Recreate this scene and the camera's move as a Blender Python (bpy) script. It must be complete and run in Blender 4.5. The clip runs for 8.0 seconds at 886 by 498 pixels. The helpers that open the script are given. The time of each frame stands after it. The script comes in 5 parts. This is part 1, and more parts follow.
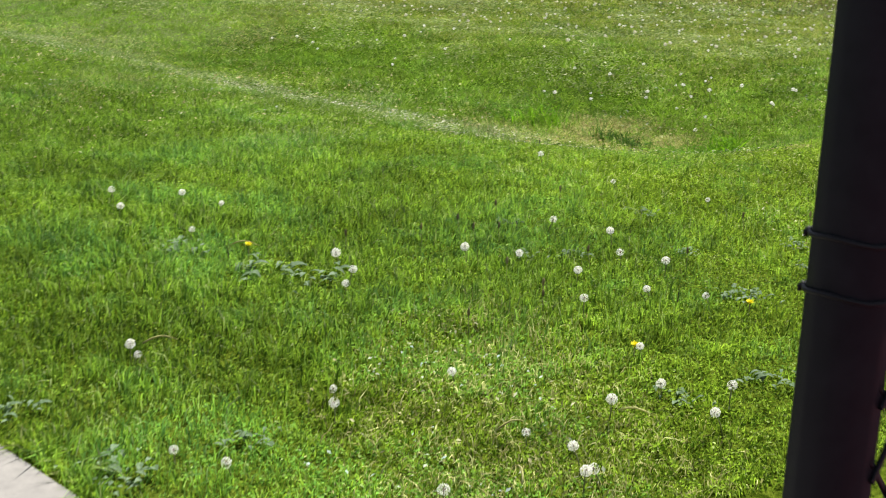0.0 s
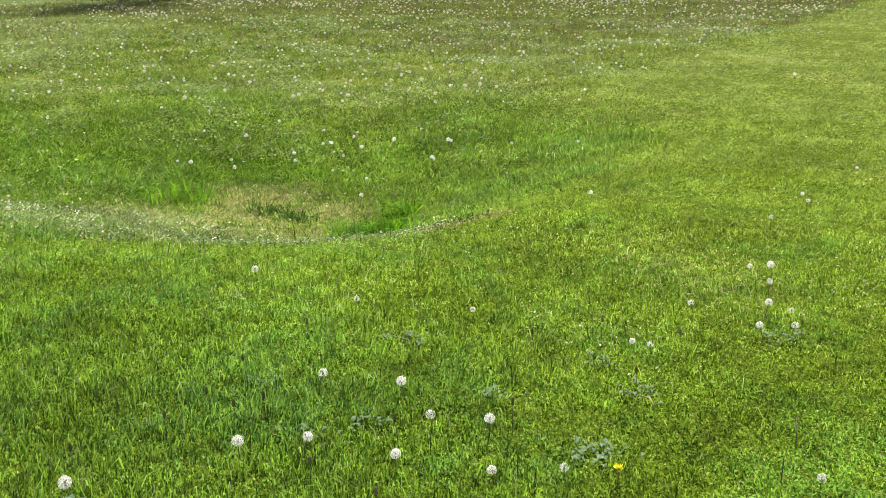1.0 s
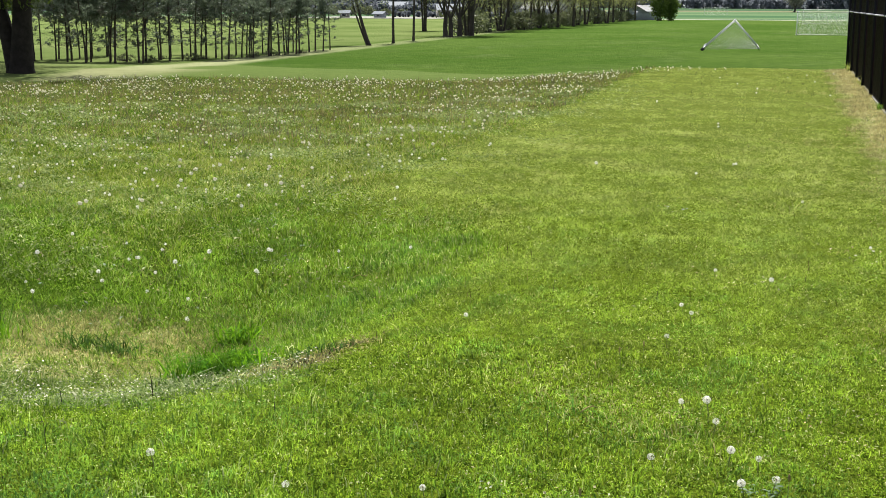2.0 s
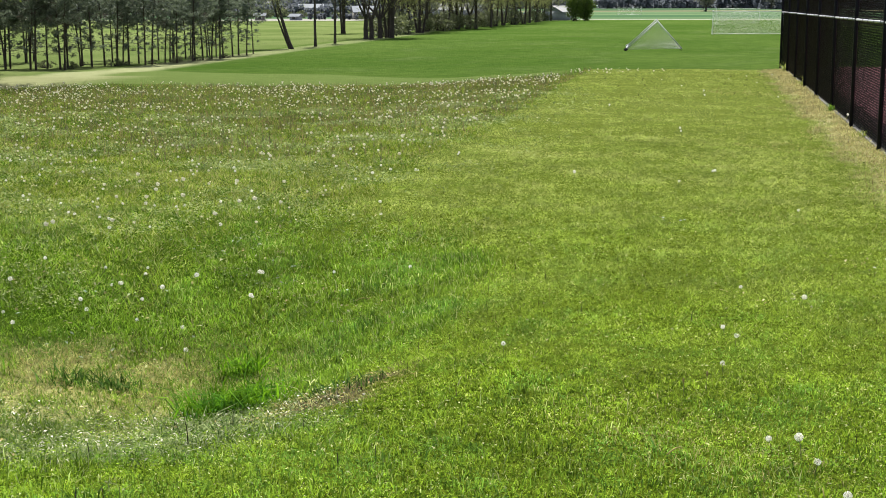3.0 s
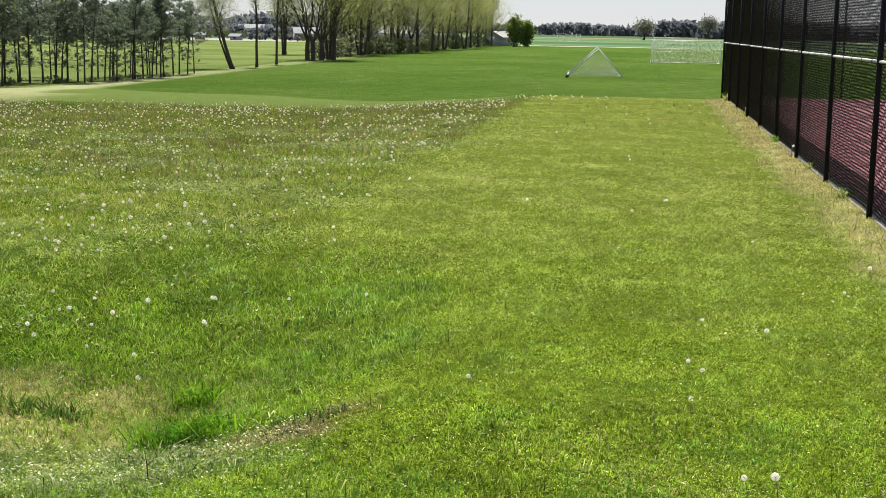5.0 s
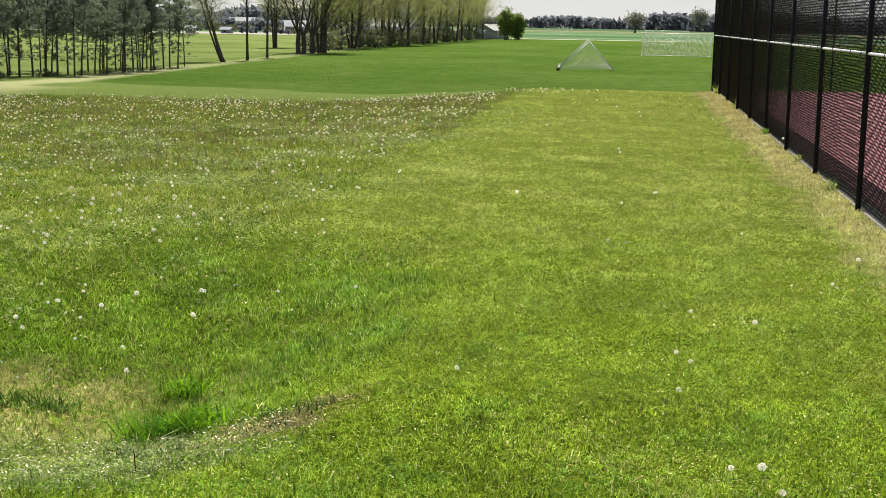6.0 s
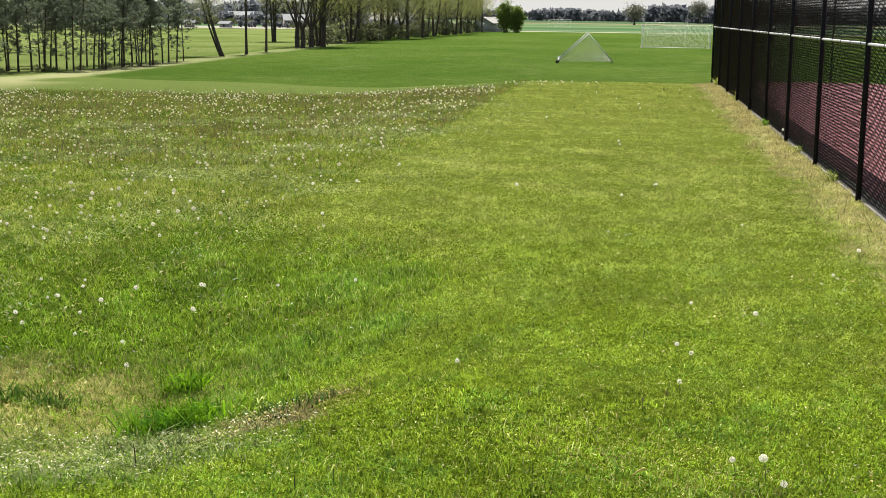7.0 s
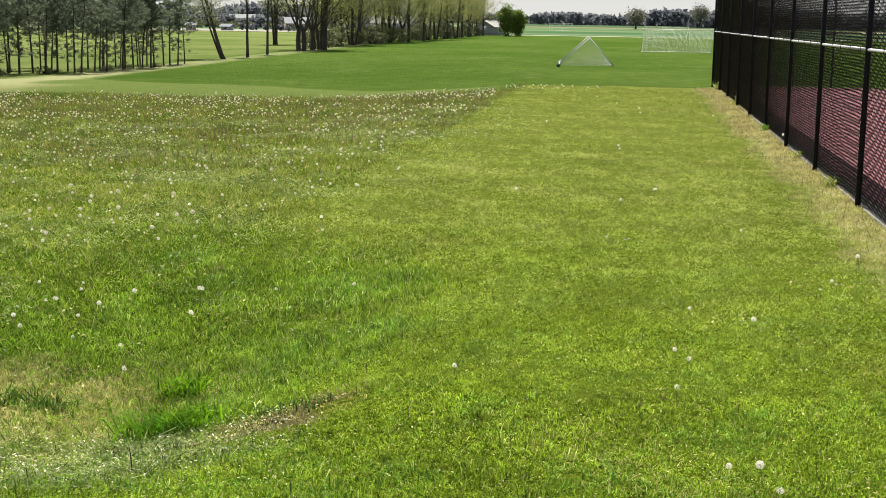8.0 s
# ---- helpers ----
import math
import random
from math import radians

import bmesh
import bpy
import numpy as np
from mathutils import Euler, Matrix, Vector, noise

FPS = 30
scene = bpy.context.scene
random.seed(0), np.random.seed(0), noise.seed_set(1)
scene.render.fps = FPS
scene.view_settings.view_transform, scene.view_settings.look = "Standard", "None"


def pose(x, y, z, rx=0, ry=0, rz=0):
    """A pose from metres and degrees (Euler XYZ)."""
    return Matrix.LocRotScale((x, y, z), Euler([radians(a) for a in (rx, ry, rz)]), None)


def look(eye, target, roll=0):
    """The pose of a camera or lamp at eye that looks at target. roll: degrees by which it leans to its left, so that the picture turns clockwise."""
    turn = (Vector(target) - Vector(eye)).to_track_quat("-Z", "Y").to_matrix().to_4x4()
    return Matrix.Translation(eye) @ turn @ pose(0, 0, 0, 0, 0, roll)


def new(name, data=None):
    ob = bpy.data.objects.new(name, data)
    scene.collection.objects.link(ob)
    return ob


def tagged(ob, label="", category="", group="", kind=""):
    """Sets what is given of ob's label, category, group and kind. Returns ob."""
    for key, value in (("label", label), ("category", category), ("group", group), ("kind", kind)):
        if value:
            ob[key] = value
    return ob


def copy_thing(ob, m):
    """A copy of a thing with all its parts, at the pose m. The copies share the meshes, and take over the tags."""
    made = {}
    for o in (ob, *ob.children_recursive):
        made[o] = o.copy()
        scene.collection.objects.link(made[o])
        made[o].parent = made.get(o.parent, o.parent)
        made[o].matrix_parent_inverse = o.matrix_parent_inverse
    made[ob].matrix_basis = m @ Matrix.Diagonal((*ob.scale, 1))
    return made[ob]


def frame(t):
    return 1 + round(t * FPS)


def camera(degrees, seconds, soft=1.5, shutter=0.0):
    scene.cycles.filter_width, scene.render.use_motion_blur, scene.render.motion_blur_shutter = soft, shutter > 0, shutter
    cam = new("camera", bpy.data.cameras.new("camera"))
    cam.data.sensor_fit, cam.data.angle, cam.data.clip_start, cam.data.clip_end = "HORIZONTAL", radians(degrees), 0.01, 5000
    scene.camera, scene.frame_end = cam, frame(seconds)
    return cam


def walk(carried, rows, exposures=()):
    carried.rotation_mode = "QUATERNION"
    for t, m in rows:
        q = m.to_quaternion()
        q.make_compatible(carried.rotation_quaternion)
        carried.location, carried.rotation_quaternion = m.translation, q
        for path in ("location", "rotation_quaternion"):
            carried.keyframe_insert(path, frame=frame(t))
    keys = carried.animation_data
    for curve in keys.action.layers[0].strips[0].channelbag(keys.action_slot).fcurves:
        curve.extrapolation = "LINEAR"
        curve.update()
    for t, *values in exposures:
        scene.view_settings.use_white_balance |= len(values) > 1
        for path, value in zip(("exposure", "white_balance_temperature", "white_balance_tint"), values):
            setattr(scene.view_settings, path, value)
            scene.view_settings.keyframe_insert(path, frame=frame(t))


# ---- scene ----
cam = camera(37.0, 8.0, 0.75, 0.12)
PATH = [
    (0, (2.573, -1.955, 1.398), (1.21, -0.591, 0.867), 2.0),
    (0.2, (2.324, -1.812, 1.405), (1.049, -0.357, 0.896), 1.1),
    (0.5, (1.959, -1.653, 1.431), (0.883, -0.042, 0.936), 1.4),
    (1, (1.388, -1.389, 1.474), (0.524, 0.352, 1.0), 0.4),
    (1.5, (0.87, -1.141, 1.563), (0.225, 0.71, 1.166), -0.5),
    (1.7, (0.715, -1.078, 1.59), (0.15, 0.804, 1.214), -0.1),
    (2.8, (-0.038, -0.768, 1.632), (-0.466, 1.153, 1.277), -0.0),
    (3, (-0.144, -0.726, 1.651), (-0.525, 1.204, 1.289), -0.2),
    (3.5, (-0.254, -0.645, 1.653), (-0.591, 1.288, 1.266), -0.3),
    (4, (-0.274, -0.629, 1.671), (-0.573, 1.321, 1.346), 0.5),
    (4.5, (-0.285, -0.662, 1.662), (-0.578, 1.292, 1.357), 0.6),
    (4.7, (-0.298, -0.639, 1.666), (-0.593, 1.313, 1.35), 0.9),
    (6, (-0.28, -0.637, 1.658), (-0.556, 1.315, 1.321), 1.0),
    (6.5, (-0.281, -0.628, 1.654), (-0.549, 1.324, 1.311), 0.9),
    (7, (-0.279, -0.625, 1.654), (-0.555, 1.325, 1.307), 0.7),
    (7.5, (-0.269, -0.628, 1.659), (-0.547, 1.323, 1.318), 0.9),
    (8, (-0.267, -0.618, 1.659), (-0.544, 1.333, 1.317), 0.9),
]
walk(cam, [(t, look(eye, target, roll)) for t, eye, target, roll in PATH], [(0, 1.27, 6450, 10), (0.5, 1.40, 6500, 10), (1.5, 1.33, 6450, 10), (3, 1.24, 6450, 10), (4.5, 1.27, 6600, 10), (6, 1.26, 6930, 10), (8, 1.26, 6980, 10)])
# ---- end of walk ----
# ---- light: high sun ahead and a little to the left, pale hazy sky ----
SUN_EL, SUN_AZ = radians(57), radians(-14)      # azimuth from +y towards +x
sun_dir = Vector((math.sin(SUN_AZ) * math.cos(SUN_EL), math.cos(SUN_AZ) * math.cos(SUN_EL), math.sin(SUN_EL)))
sun = new("sun", bpy.data.lights.new("sun", "SUN"))
sun.data.energy, sun.data.angle, sun.data.color = 5.0, radians(0.55), (1.0, 0.96, 0.89)
sun.matrix_world = look(sun_dir * 50, (0, 0, 0))
world = bpy.data.worlds.new("sky")
scene.world = world
world.use_nodes = True
wn = world.node_tree.nodes
sky = wn.new("ShaderNodeTexSky")
sky.sky_type, sky.sun_disc = "NISHITA", False
sky.sun_elevation, sky.sun_rotation = SUN_EL, SUN_AZ
sky.altitude, sky.air_density, sky.dust_density, sky.ozone_density = 900, 1.0, 0.15, 3.0
wn["Background"].inputs["Strength"].default_value = 0.055
haze = wn.new("ShaderNodeMix")           # thin high haze evens the sky out
haze.data_type = "RGBA"
haze.inputs[0].default_value, haze.inputs[7].default_value = 0.78, (4.7, 4.95, 5.7, 1)
world.node_tree.links.new(sky.outputs["Color"], haze.inputs[6])
world.node_tree.links.new(haze.outputs[2], wn["Background"].inputs["Color"])


# ---- node helpers ----
class Mat:
    """A node material with short calls for the usual nodes."""

    def __init__(self, name):
        self.m = bpy.data.materials.new(name)
        self.m.use_nodes = True
        self.t = self.m.node_tree
        self.b = self.t.nodes["Principled BSDF"]
        self.out = self.t.nodes["Material Output"]
        self._pos = None

    def add(self, kind, **props):
        n = self.t.nodes.new(kind)
        for k, v in props.items():
            setattr(n, k, v)
        return n

    def put(self, socket, v):
        if isinstance(v, bpy.types.NodeSocket):
            self.t.links.new(v, socket)
        elif isinstance(v, (tuple, list)) and len(v) == 3 and socket.type == "RGBA":
            socket.default_value = (*v, 1)
        else:
            socket.default_value = v

    def pos(self):
        if self._pos is None:
            self._pos = self.add("ShaderNodeNewGeometry").outputs["Position"]
        return self._pos

    def xyz(self):
        n = self.add("ShaderNodeSeparateXYZ")
        self.put(n.inputs[0], self.pos())
        return n.outputs

    def math(self, op, a, b=0.0, clamp=False):
        n = self.add("ShaderNodeMath", operation=op, use_clamp=clamp)
        self.put(n.inputs[0], a)
        self.put(n.inputs[1], b)
        return n.outputs[0]

    def step(self, v, lo, hi, a=0.0, b=1.0):
        n = self.add("ShaderNodeMapRange", interpolation_type="SMOOTHSTEP")
        for i, x in enumerate((v, lo, hi, a, b)):
            self.put(n.inputs[i], x)
        return n.outputs[0]

    def noise(self, scale, detail=4.0, rough=0.55, vec=None, stretch=None):
        v = vec or self.pos()
        if stretch:
            mp = self.add("ShaderNodeMapping")
            self.put(mp.inputs["Vector"], v)
            mp.inputs["Scale"].default_value = stretch
            v = mp.outputs[0]
        n = self.add("ShaderNodeTexNoise")
        self.put(n.inputs["Vector"], v)
        n.inputs["Scale"].default_value, n.inputs["Detail"].default_value = scale, detail
        n.inputs["Roughness"].default_value = rough
        return n.outputs["Fac"]

    def mix(self, f, a, b):
        n = self.add("ShaderNodeMix", data_type="RGBA")
        self.put(n.inputs[0], f)
        self.put(n.inputs[6], a)
        self.put(n.inputs[7], b)
        return n.outputs[2]

    def mul(self, c, v):
        n = self.add("ShaderNodeMix", data_type="RGBA", blend_type="MULTIPLY")
        n.inputs[0].default_value = 1.0
        self.put(n.inputs[6], c)
        self.put(n.inputs[7], v)
        return n.outputs[2]

    def bump(self, height, strength=0.5, dist=0.02):
        n = self.add("ShaderNodeBump")
        self.put(n.inputs["Height"], height)
        n.inputs["Strength"].default_value, n.inputs["Distance"].default_value = strength, dist
        self.put(self.b.inputs["Normal"], n.outputs[0])

    def rand(self):
        return self.add("ShaderNodeObjectInfo").outputs["Random"]

    def island(self):
        return self.add("ShaderNodeNewGeometry").outputs["Random Per Island"]

    def finish(self, color, rough=0.6, metal=0.0, spec=0.4):
        for k, v in (("Base Color", color), ("Roughness", rough), ("Metallic", metal), ("Specular IOR Level", spec)):
            self.put(self.b.inputs[k], v)
        return self.m

    def leafy(self, color, through_color, amount=0.35, rough=0.55, spec=0.10):
        """Thin plant tissue: light also passes through it."""
        self.finish(color, rough, 0.0, spec)
        tr = self.add("ShaderNodeBsdfTranslucent")
        self.put(tr.inputs["Color"], through_color)
        mx = self.add("ShaderNodeMixShader")
        mx.inputs[0].default_value = amount
        self.t.links.new(self.b.outputs[0], mx.inputs[1])
        self.t.links.new(tr.outputs[0], mx.inputs[2])
        self.t.links.new(mx.outputs[0], self.out.inputs["Surface"])
        return self.m


def grass_mat(name, dark, light, glow, dry=(0.30, 0.25, 0.11), dry_share=0.12, amount=0.42, faded=None, patches=1.0, gloss=0.02):
    """faded: the paler colour that the sward has on the drier ground away from the hollow."""
    k = Mat(name)
    r = k.island()
    big = k.noise(0.9, 3)
    fine = k.noise(22.0, 3, 0.65)
    f = k.math("ADD", k.step(r, 0.1, 0.95), k.math("MULTIPLY", k.math("SUBTRACT", k.noise(1.6, 5, 0.7), 0.5), 2.6))
    # the fine noise also puts shaded gaps between tufts into the blade colour
    c = k.mix(k.math("ADD", f, k.math("MULTIPLY", k.math("SUBTRACT", fine, 0.5), 3.8), clamp=True), dark, light)
    # patches of cooler and of yellower sward
    cool, warm = k.step(k.noise(1.7, 5, 0.7), 0.47, 0.60, 0.0, 0.8 * patches), k.step(k.noise(0.95, 4, 0.65, stretch=(1, 1.15, 1)), 0.48, 0.64, 0.0, 0.5 * patches)
    # near the gateway the sward is fresher
    near = k.step(k.math("ADD", k.xyz()[1], k.math("MULTIPLY", big, 2.0)), 2.2, 5.5, 0.35, 1.0)
    warm = k.math("MULTIPLY", warm, near)
    c = k.mix(warm, c, k.mix(f, tuple(q * w for q, w in zip(dark, (2.2, 1.75, 2.0))), tuple(q * w for q, w in zip(light, (1.15, 1.02, 1.3)))))
    c = k.mix(cool, c, k.mix(f, tuple(q * w for q, w in zip(dark, (0.8, 1.05, 2.0))), tuple(q * w for q, w in zip(light, (0.56, 0.84, 1.5)))))
    c = k.mix(k.math("MULTIPLY", k.step(k.math("FRACT", k.math("MULTIPLY", r, 37.7)), 1 - dry_share, 1 - dry_share + 0.02), near), c, dry)
    if patches > 0:
        # the damp slope of the hollow is the freshest green
        X, Y, _ = k.xyz()
        slope = k.math("MULTIPLY", k.math("MULTIPLY", k.step(k.math("ADD", Y, big), 6.2, 7.2), k.step(k.math("ADD", Y, k.math("MULTIPLY", big, 5.0)), 9.0, 12.5, 1.0, 0.0)), k.step(k.math("ADD", X, k.math("MULTIPLY", big, 2.0)), -0.6, -2.2, 0.0, 0.42))
        c = k.mix(slope, c, k.mix(f, (0.016, 0.058, 0.003), (0.120, 0.245, 0.018)))
    g = k.mix(0.5, c, glow)
    if faded:
        far = k.step(k.math("ADD", k.xyz()[1], k.math("MULTIPLY", big, 6.0)), 6.0, 17.0, 0.0, 0.88)
        mown = k.step(k.noise(1.1, 6, 0.75, stretch=(0.6, 1.2, 1)), 0.42, 0.58)
        pale = k.mix(mown, (faded[0] * 0.52, faded[1] * 0.66, faded[2] * 0.36), tuple(q * 1.12 for q in faded))
        # small weed shadows on the far lawn, coloured in as dark specks
        pale = k.mix(k.step(k.noise(9.0, 5, 0.75), 0.40, 0.53), (faded[0] * 0.30, faded[1] * 0.42, faded[2] * 0.25), pale)
        pale = k.mix(k.step(r, 0.0, 1.0, 0.0, 0.55), pale, tuple(q * 1.4 for q in faded))
        c = k.mix(far, c, pale)
        g = k.mix(far, g, k.mix(0.2, pale, glow))
    # thick and thin growth, in patches a stride across and in tussocks
    lush = k.math("MULTIPLY", k.step(k.noise(1.15, 5, 0.7), 0.36, 0.62, 0.84, 1.22), k.step(k.noise(7.5, 5, 0.75), 0.36, 0.60, 0.70, 1.26))
    tint = k.mix(near, (0.99, 1.0, 1.0), (1.025, 1.0, 0.99))
    return k.leafy(k.mul(k.mul(c, lush), tint), k.mul(k.mul(g, lush), tint), amount, 0.6, gloss)


M = {}
M["lawn"] = grass_mat("lawn_blades", (0.014, 0.036, 0.003), (0.212, 0.322, 0.029), (0.36, 0.56, 0.035), dry=(0.42, 0.43, 0.17), dry_share=0.11, faded=(0.278, 0.296, 0.108))
M["meadow"] = grass_mat("meadow_blades", (0.010, 0.034, 0.004), (0.150, 0.245, 0.034), (0.26, 0.45, 0.03), dry=(0.42, 0.43, 0.22), dry_share=0.11)
M["meadow_far"] = grass_mat("meadow_blades_dry", (0.030, 0.050, 0.006), (0.190, 0.235, 0.040), (0.30, 0.40, 0.04), dry=(0.36, 0.33, 0.19), dry_share=0.22)
M["straw"] = grass_mat("straw_blades", (0.19, 0.195, 0.055), (0.44, 0.455, 0.19), (0.48, 0.50, 0.17), dry_share=0.3, amount=0.25, patches=0.0)
M["silver"] = grass_mat("silver_weed", (0.030, 0.068, 0.013), (0.24, 0.30, 0.125), (0.25, 0.35, 0.10), dry=(0.40, 0.42, 0.28), dry_share=0.12, amount=0.25, patches=0.0)
M["palecover"] = grass_mat("pale_ground_leaves", (0.085, 0.125, 0.040), (0.25, 0.30, 0.12), (0.28, 0.38, 0.12), dry_share=0.04, dry=(0.48, 0.48, 0.30), amount=0.25, patches=0.0)
M["lush"] = grass_mat("lush_blades", (0.022, 0.075, 0.006), (0.11, 0.235, 0.014), (0.2, 0.42, 0.01), dry_share=0.03)
M["tuftdark"] = grass_mat("dark_tuft_blades", (0.018, 0.046, 0.008), (0.075, 0.145, 0.028), (0.11, 0.22, 0.03), dry_share=0.05, amount=0.3)
M["clover"] = grass_mat("clover_leaf", (0.022, 0.052, 0.003), (0.200, 0.306, 0.031), (0.34, 0.53, 0.035), dry_share=0.06, amount=0.3, dry=(0.42, 0.44, 0.22), faded=(0.278, 0.296, 0.108), gloss=0.0)
M["strip"] = grass_mat("pale_straw_blades", (0.17, 0.168, 0.065), (0.49, 0.47, 0.23), (0.50, 0.48, 0.21), dry_share=0.3, amount=0.25, patches=0.0)
M["whiteleaf"] = grass_mat("bleached_leaf_bits", (0.30, 0.31, 0.22), (0.60, 0.60, 0.48), (0.5, 0.5, 0.4), dry_share=0.2, dry=(0.62, 0.60, 0.50), amount=0.2, patches=0.0)
M["litter"] = grass_mat("dry_litter", (0.22, 0.22, 0.09), (0.42, 0.40, 0.22), (0.4, 0.38, 0.2), dry_share=0.3, amount=0.2)
M["darkstalk"] = grass_mat("dark_stalk", (0.03, 0.03, 0.015), (0.08, 0.07, 0.03), (0.1, 0.1, 0.03), dry_share=0.1, amount=0.1)
M["redseed"] = grass_mat("seed_stalk", (0.075, 0.072, 0.030), (0.19, 0.160, 0.080), (0.2, 0.15, 0.08), dry_share=0.3, amount=0.2)


def ground_mat():
    k = Mat("ground")
    X, Y, _ = k.xyz()
    n1, n2, n3 = k.noise(0.35, 5), k.noise(2.2, 5), k.step(k.noise(90, 5, 0.8), 0.36, 0.64)
    wob = k.math("MULTIPLY", k.math("SUBTRACT", n2, 0.5), 1.1)
    xs = k.math("ADD", X, wob)
    ys = k.math("ADD", Y, k.math("MULTIPLY", wob, 1.6))
    # shade between grass clumps is put into the ground colour as dark gaps
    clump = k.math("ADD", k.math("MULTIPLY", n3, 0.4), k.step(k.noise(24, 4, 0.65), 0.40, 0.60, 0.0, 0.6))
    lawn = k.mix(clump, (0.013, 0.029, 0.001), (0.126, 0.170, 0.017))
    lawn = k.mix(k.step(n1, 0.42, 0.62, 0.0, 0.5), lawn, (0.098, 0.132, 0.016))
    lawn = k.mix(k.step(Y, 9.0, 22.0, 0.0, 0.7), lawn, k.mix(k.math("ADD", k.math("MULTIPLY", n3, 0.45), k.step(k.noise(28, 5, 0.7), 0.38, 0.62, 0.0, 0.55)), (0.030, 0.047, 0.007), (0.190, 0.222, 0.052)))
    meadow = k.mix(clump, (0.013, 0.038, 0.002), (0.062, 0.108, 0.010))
    meadow = k.mix(k.step(n2, 0.5, 0.75, 0.0, 0.5), meadow, (0.06, 0.056, 0.018))
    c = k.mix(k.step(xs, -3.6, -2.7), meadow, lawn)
    # dry strip along the fence, bare patches in the hollow
    c = k.mix(k.math("MULTIPLY", k.math("MULTIPLY", k.step(xs, 1.25, 1.6), k.step(Y, 1.5, 4.0)), k.step(Y, 36.2, 37.0, 1.0, 0.0)), c, k.mix(n3, (0.09, 0.088, 0.034), (0.46, 0.43, 0.22)))
    hol = k.math("MULTIPLY", k.math("MULTIPLY", k.step(xs, -2.1, -2.6), k.step(xs, -4.8, -3.9)),
                 k.math("MULTIPLY", k.step(ys, 4.5, 5.2), k.step(ys, 6.2, 6.7, 1.0, 0.0)))
    c = k.mix(k.math("MULTIPLY", hol, k.step(n2, 0.40, 0.55, 0.35, 1.0)), c, k.mix(n3, (0.14, 0.145, 0.045), (0.38, 0.37, 0.155)))
    soil = k.math("MULTIPLY", k.math("MULTIPLY", k.step(xs, -1.45, -1.65), k.step(xs, -2.2, -2.0)), k.math("MULTIPLY", k.step(ys, 4.75, 4.92), k.step(ys, 5.30, 5.45, 1.0, 0.0)))
    c = k.mix(k.math("MULTIPLY", soil, 0.85), c, k.mix(n3, (0.035, 0.024, 0.015), (0.16, 0.125, 0.08)))
    # pale mown bank, then the darker playing field with faint mowing bands
    band = k.noise(0.05, 5, 0.65, stretch=(1.0, 0.55, 1))
    field = k.mix(k.step(band, 0.35, 0.65), (0.046, 0.086, 0.014), (0.076, 0.118, 0.025))
    field = k.mix(k.step(k.noise(0.30, 6, 0.7, stretch=(1.0, 0.45, 1)), 0.50, 0.72, 0.0, 0.75), field, (0.092, 0.124, 0.040))
    field = k.mix(k.step(k.noise(1.3, 7, 0.75), 0.38, 0.62, 0.0, 0.65), field, (0.030, 0.062, 0.012))
    bank = k.mix(n2, (0.072, 0.110, 0.028), (0.112, 0.148, 0.046))
    rim = k.math("SUBTRACT", ys, k.math("SUBTRACT", 31.0, k.math("MULTIPLY", k.math("MAXIMUM", k.math("SUBTRACT", -15.2, X), 0.0), 1.7)))
    c = k.mix(k.math("MULTIPLY", k.step(rim, -0.3, 0.4), k.step(X, -3.0, -4.2)), c, bank)
    c = k.mix(k.math("MULTIPLY", k.math("MULTIPLY", k.step(rim, 0.3, 1.0), k.step(X, -15.0, -17.5, 0.0, 0.9)), k.step(Y, 35.0, 40.0, 1.0, 0.0)), c, k.mix(n2, (0.165, 0.178, 0.085), (0.275, 0.28, 0.15)))
    c = k.mix(k.step(Y, 35.0, 36.0), c, bank)
    edge = k.math("SUBTRACT", ys, k.math("MULTIPLY", k.math("MAXIMUM", k.math("SUBTRACT", -9.0, X), 0.0), 0.95))
    c = k.mix(k.step(edge, 35.4, 36.6), c, field)
    # fairway beyond the path, and the worn path itself
    fair = k.mix(k.step(k.noise(0.10, 5, 0.6, stretch=(1, 0.5, 1)), 0.30, 0.70), (0.078, 0.112, 0.032), (0.130, 0.162, 0.058))
    cx = k.math("ADD", k.math("MULTIPLY", k.math("SUBTRACT", Y, 43.0), -0.112), k.math("MULTIPLY", k.math("MAXIMUM", k.math("SUBTRACT", 43.0, Y), 0.0), 0.25))
    px = k.math("ABSOLUTE", k.math("SUBTRACT", k.math("ADD", k.math("ADD", X, 21.2), k.math("MULTIPLY", wob, 0.9)), cx))
    c = k.mix(k.step(k.math("SUBTRACT", k.math("ADD", X, wob), cx), -22.4, -23.4), c, fair)
    path = k.mix(n2, (0.185, 0.205, 0.100), (0.31, 0.32, 0.175))
    c = k.mix(k.math("MULTIPLY", k.step(px, 0.5, 1.5, 1.0, 0.0), k.math("MULTIPLY", k.step(Y, 33.0, 36.0), k.step(Y, 48.0, 85.0, 0.9, 0.42))), c, path)
    # far fields in long bands
    farb = k.mix(k.step(k.noise(0.006, 3, stretch=(0.25, 2.4, 1)), 0.42, 0.58), (0.048, 0.095, 0.046), (0.092, 0.140, 0.070))
    farb = k.mix(k.step(Y, 560.0, 600.0, 0.0, 0.8), farb, (0.16, 0.145, 0.09))
    farb = k.mix(k.step(Y, 640.0, 660.0), farb, (0.05, 0.085, 0.045))
    c = k.mix(k.step(k.math("ADD", Y, k.math("MULTIPLY", n1, 12)), 294.0, 304.0), c, farb)
    c = k.mix(k.math("MULTIPLY", k.step(Y, 292.0, 294.0), k.step(Y, 300.0, 303.0, 0.9, 0.0)), c, (0.34, 0.335, 0.27))
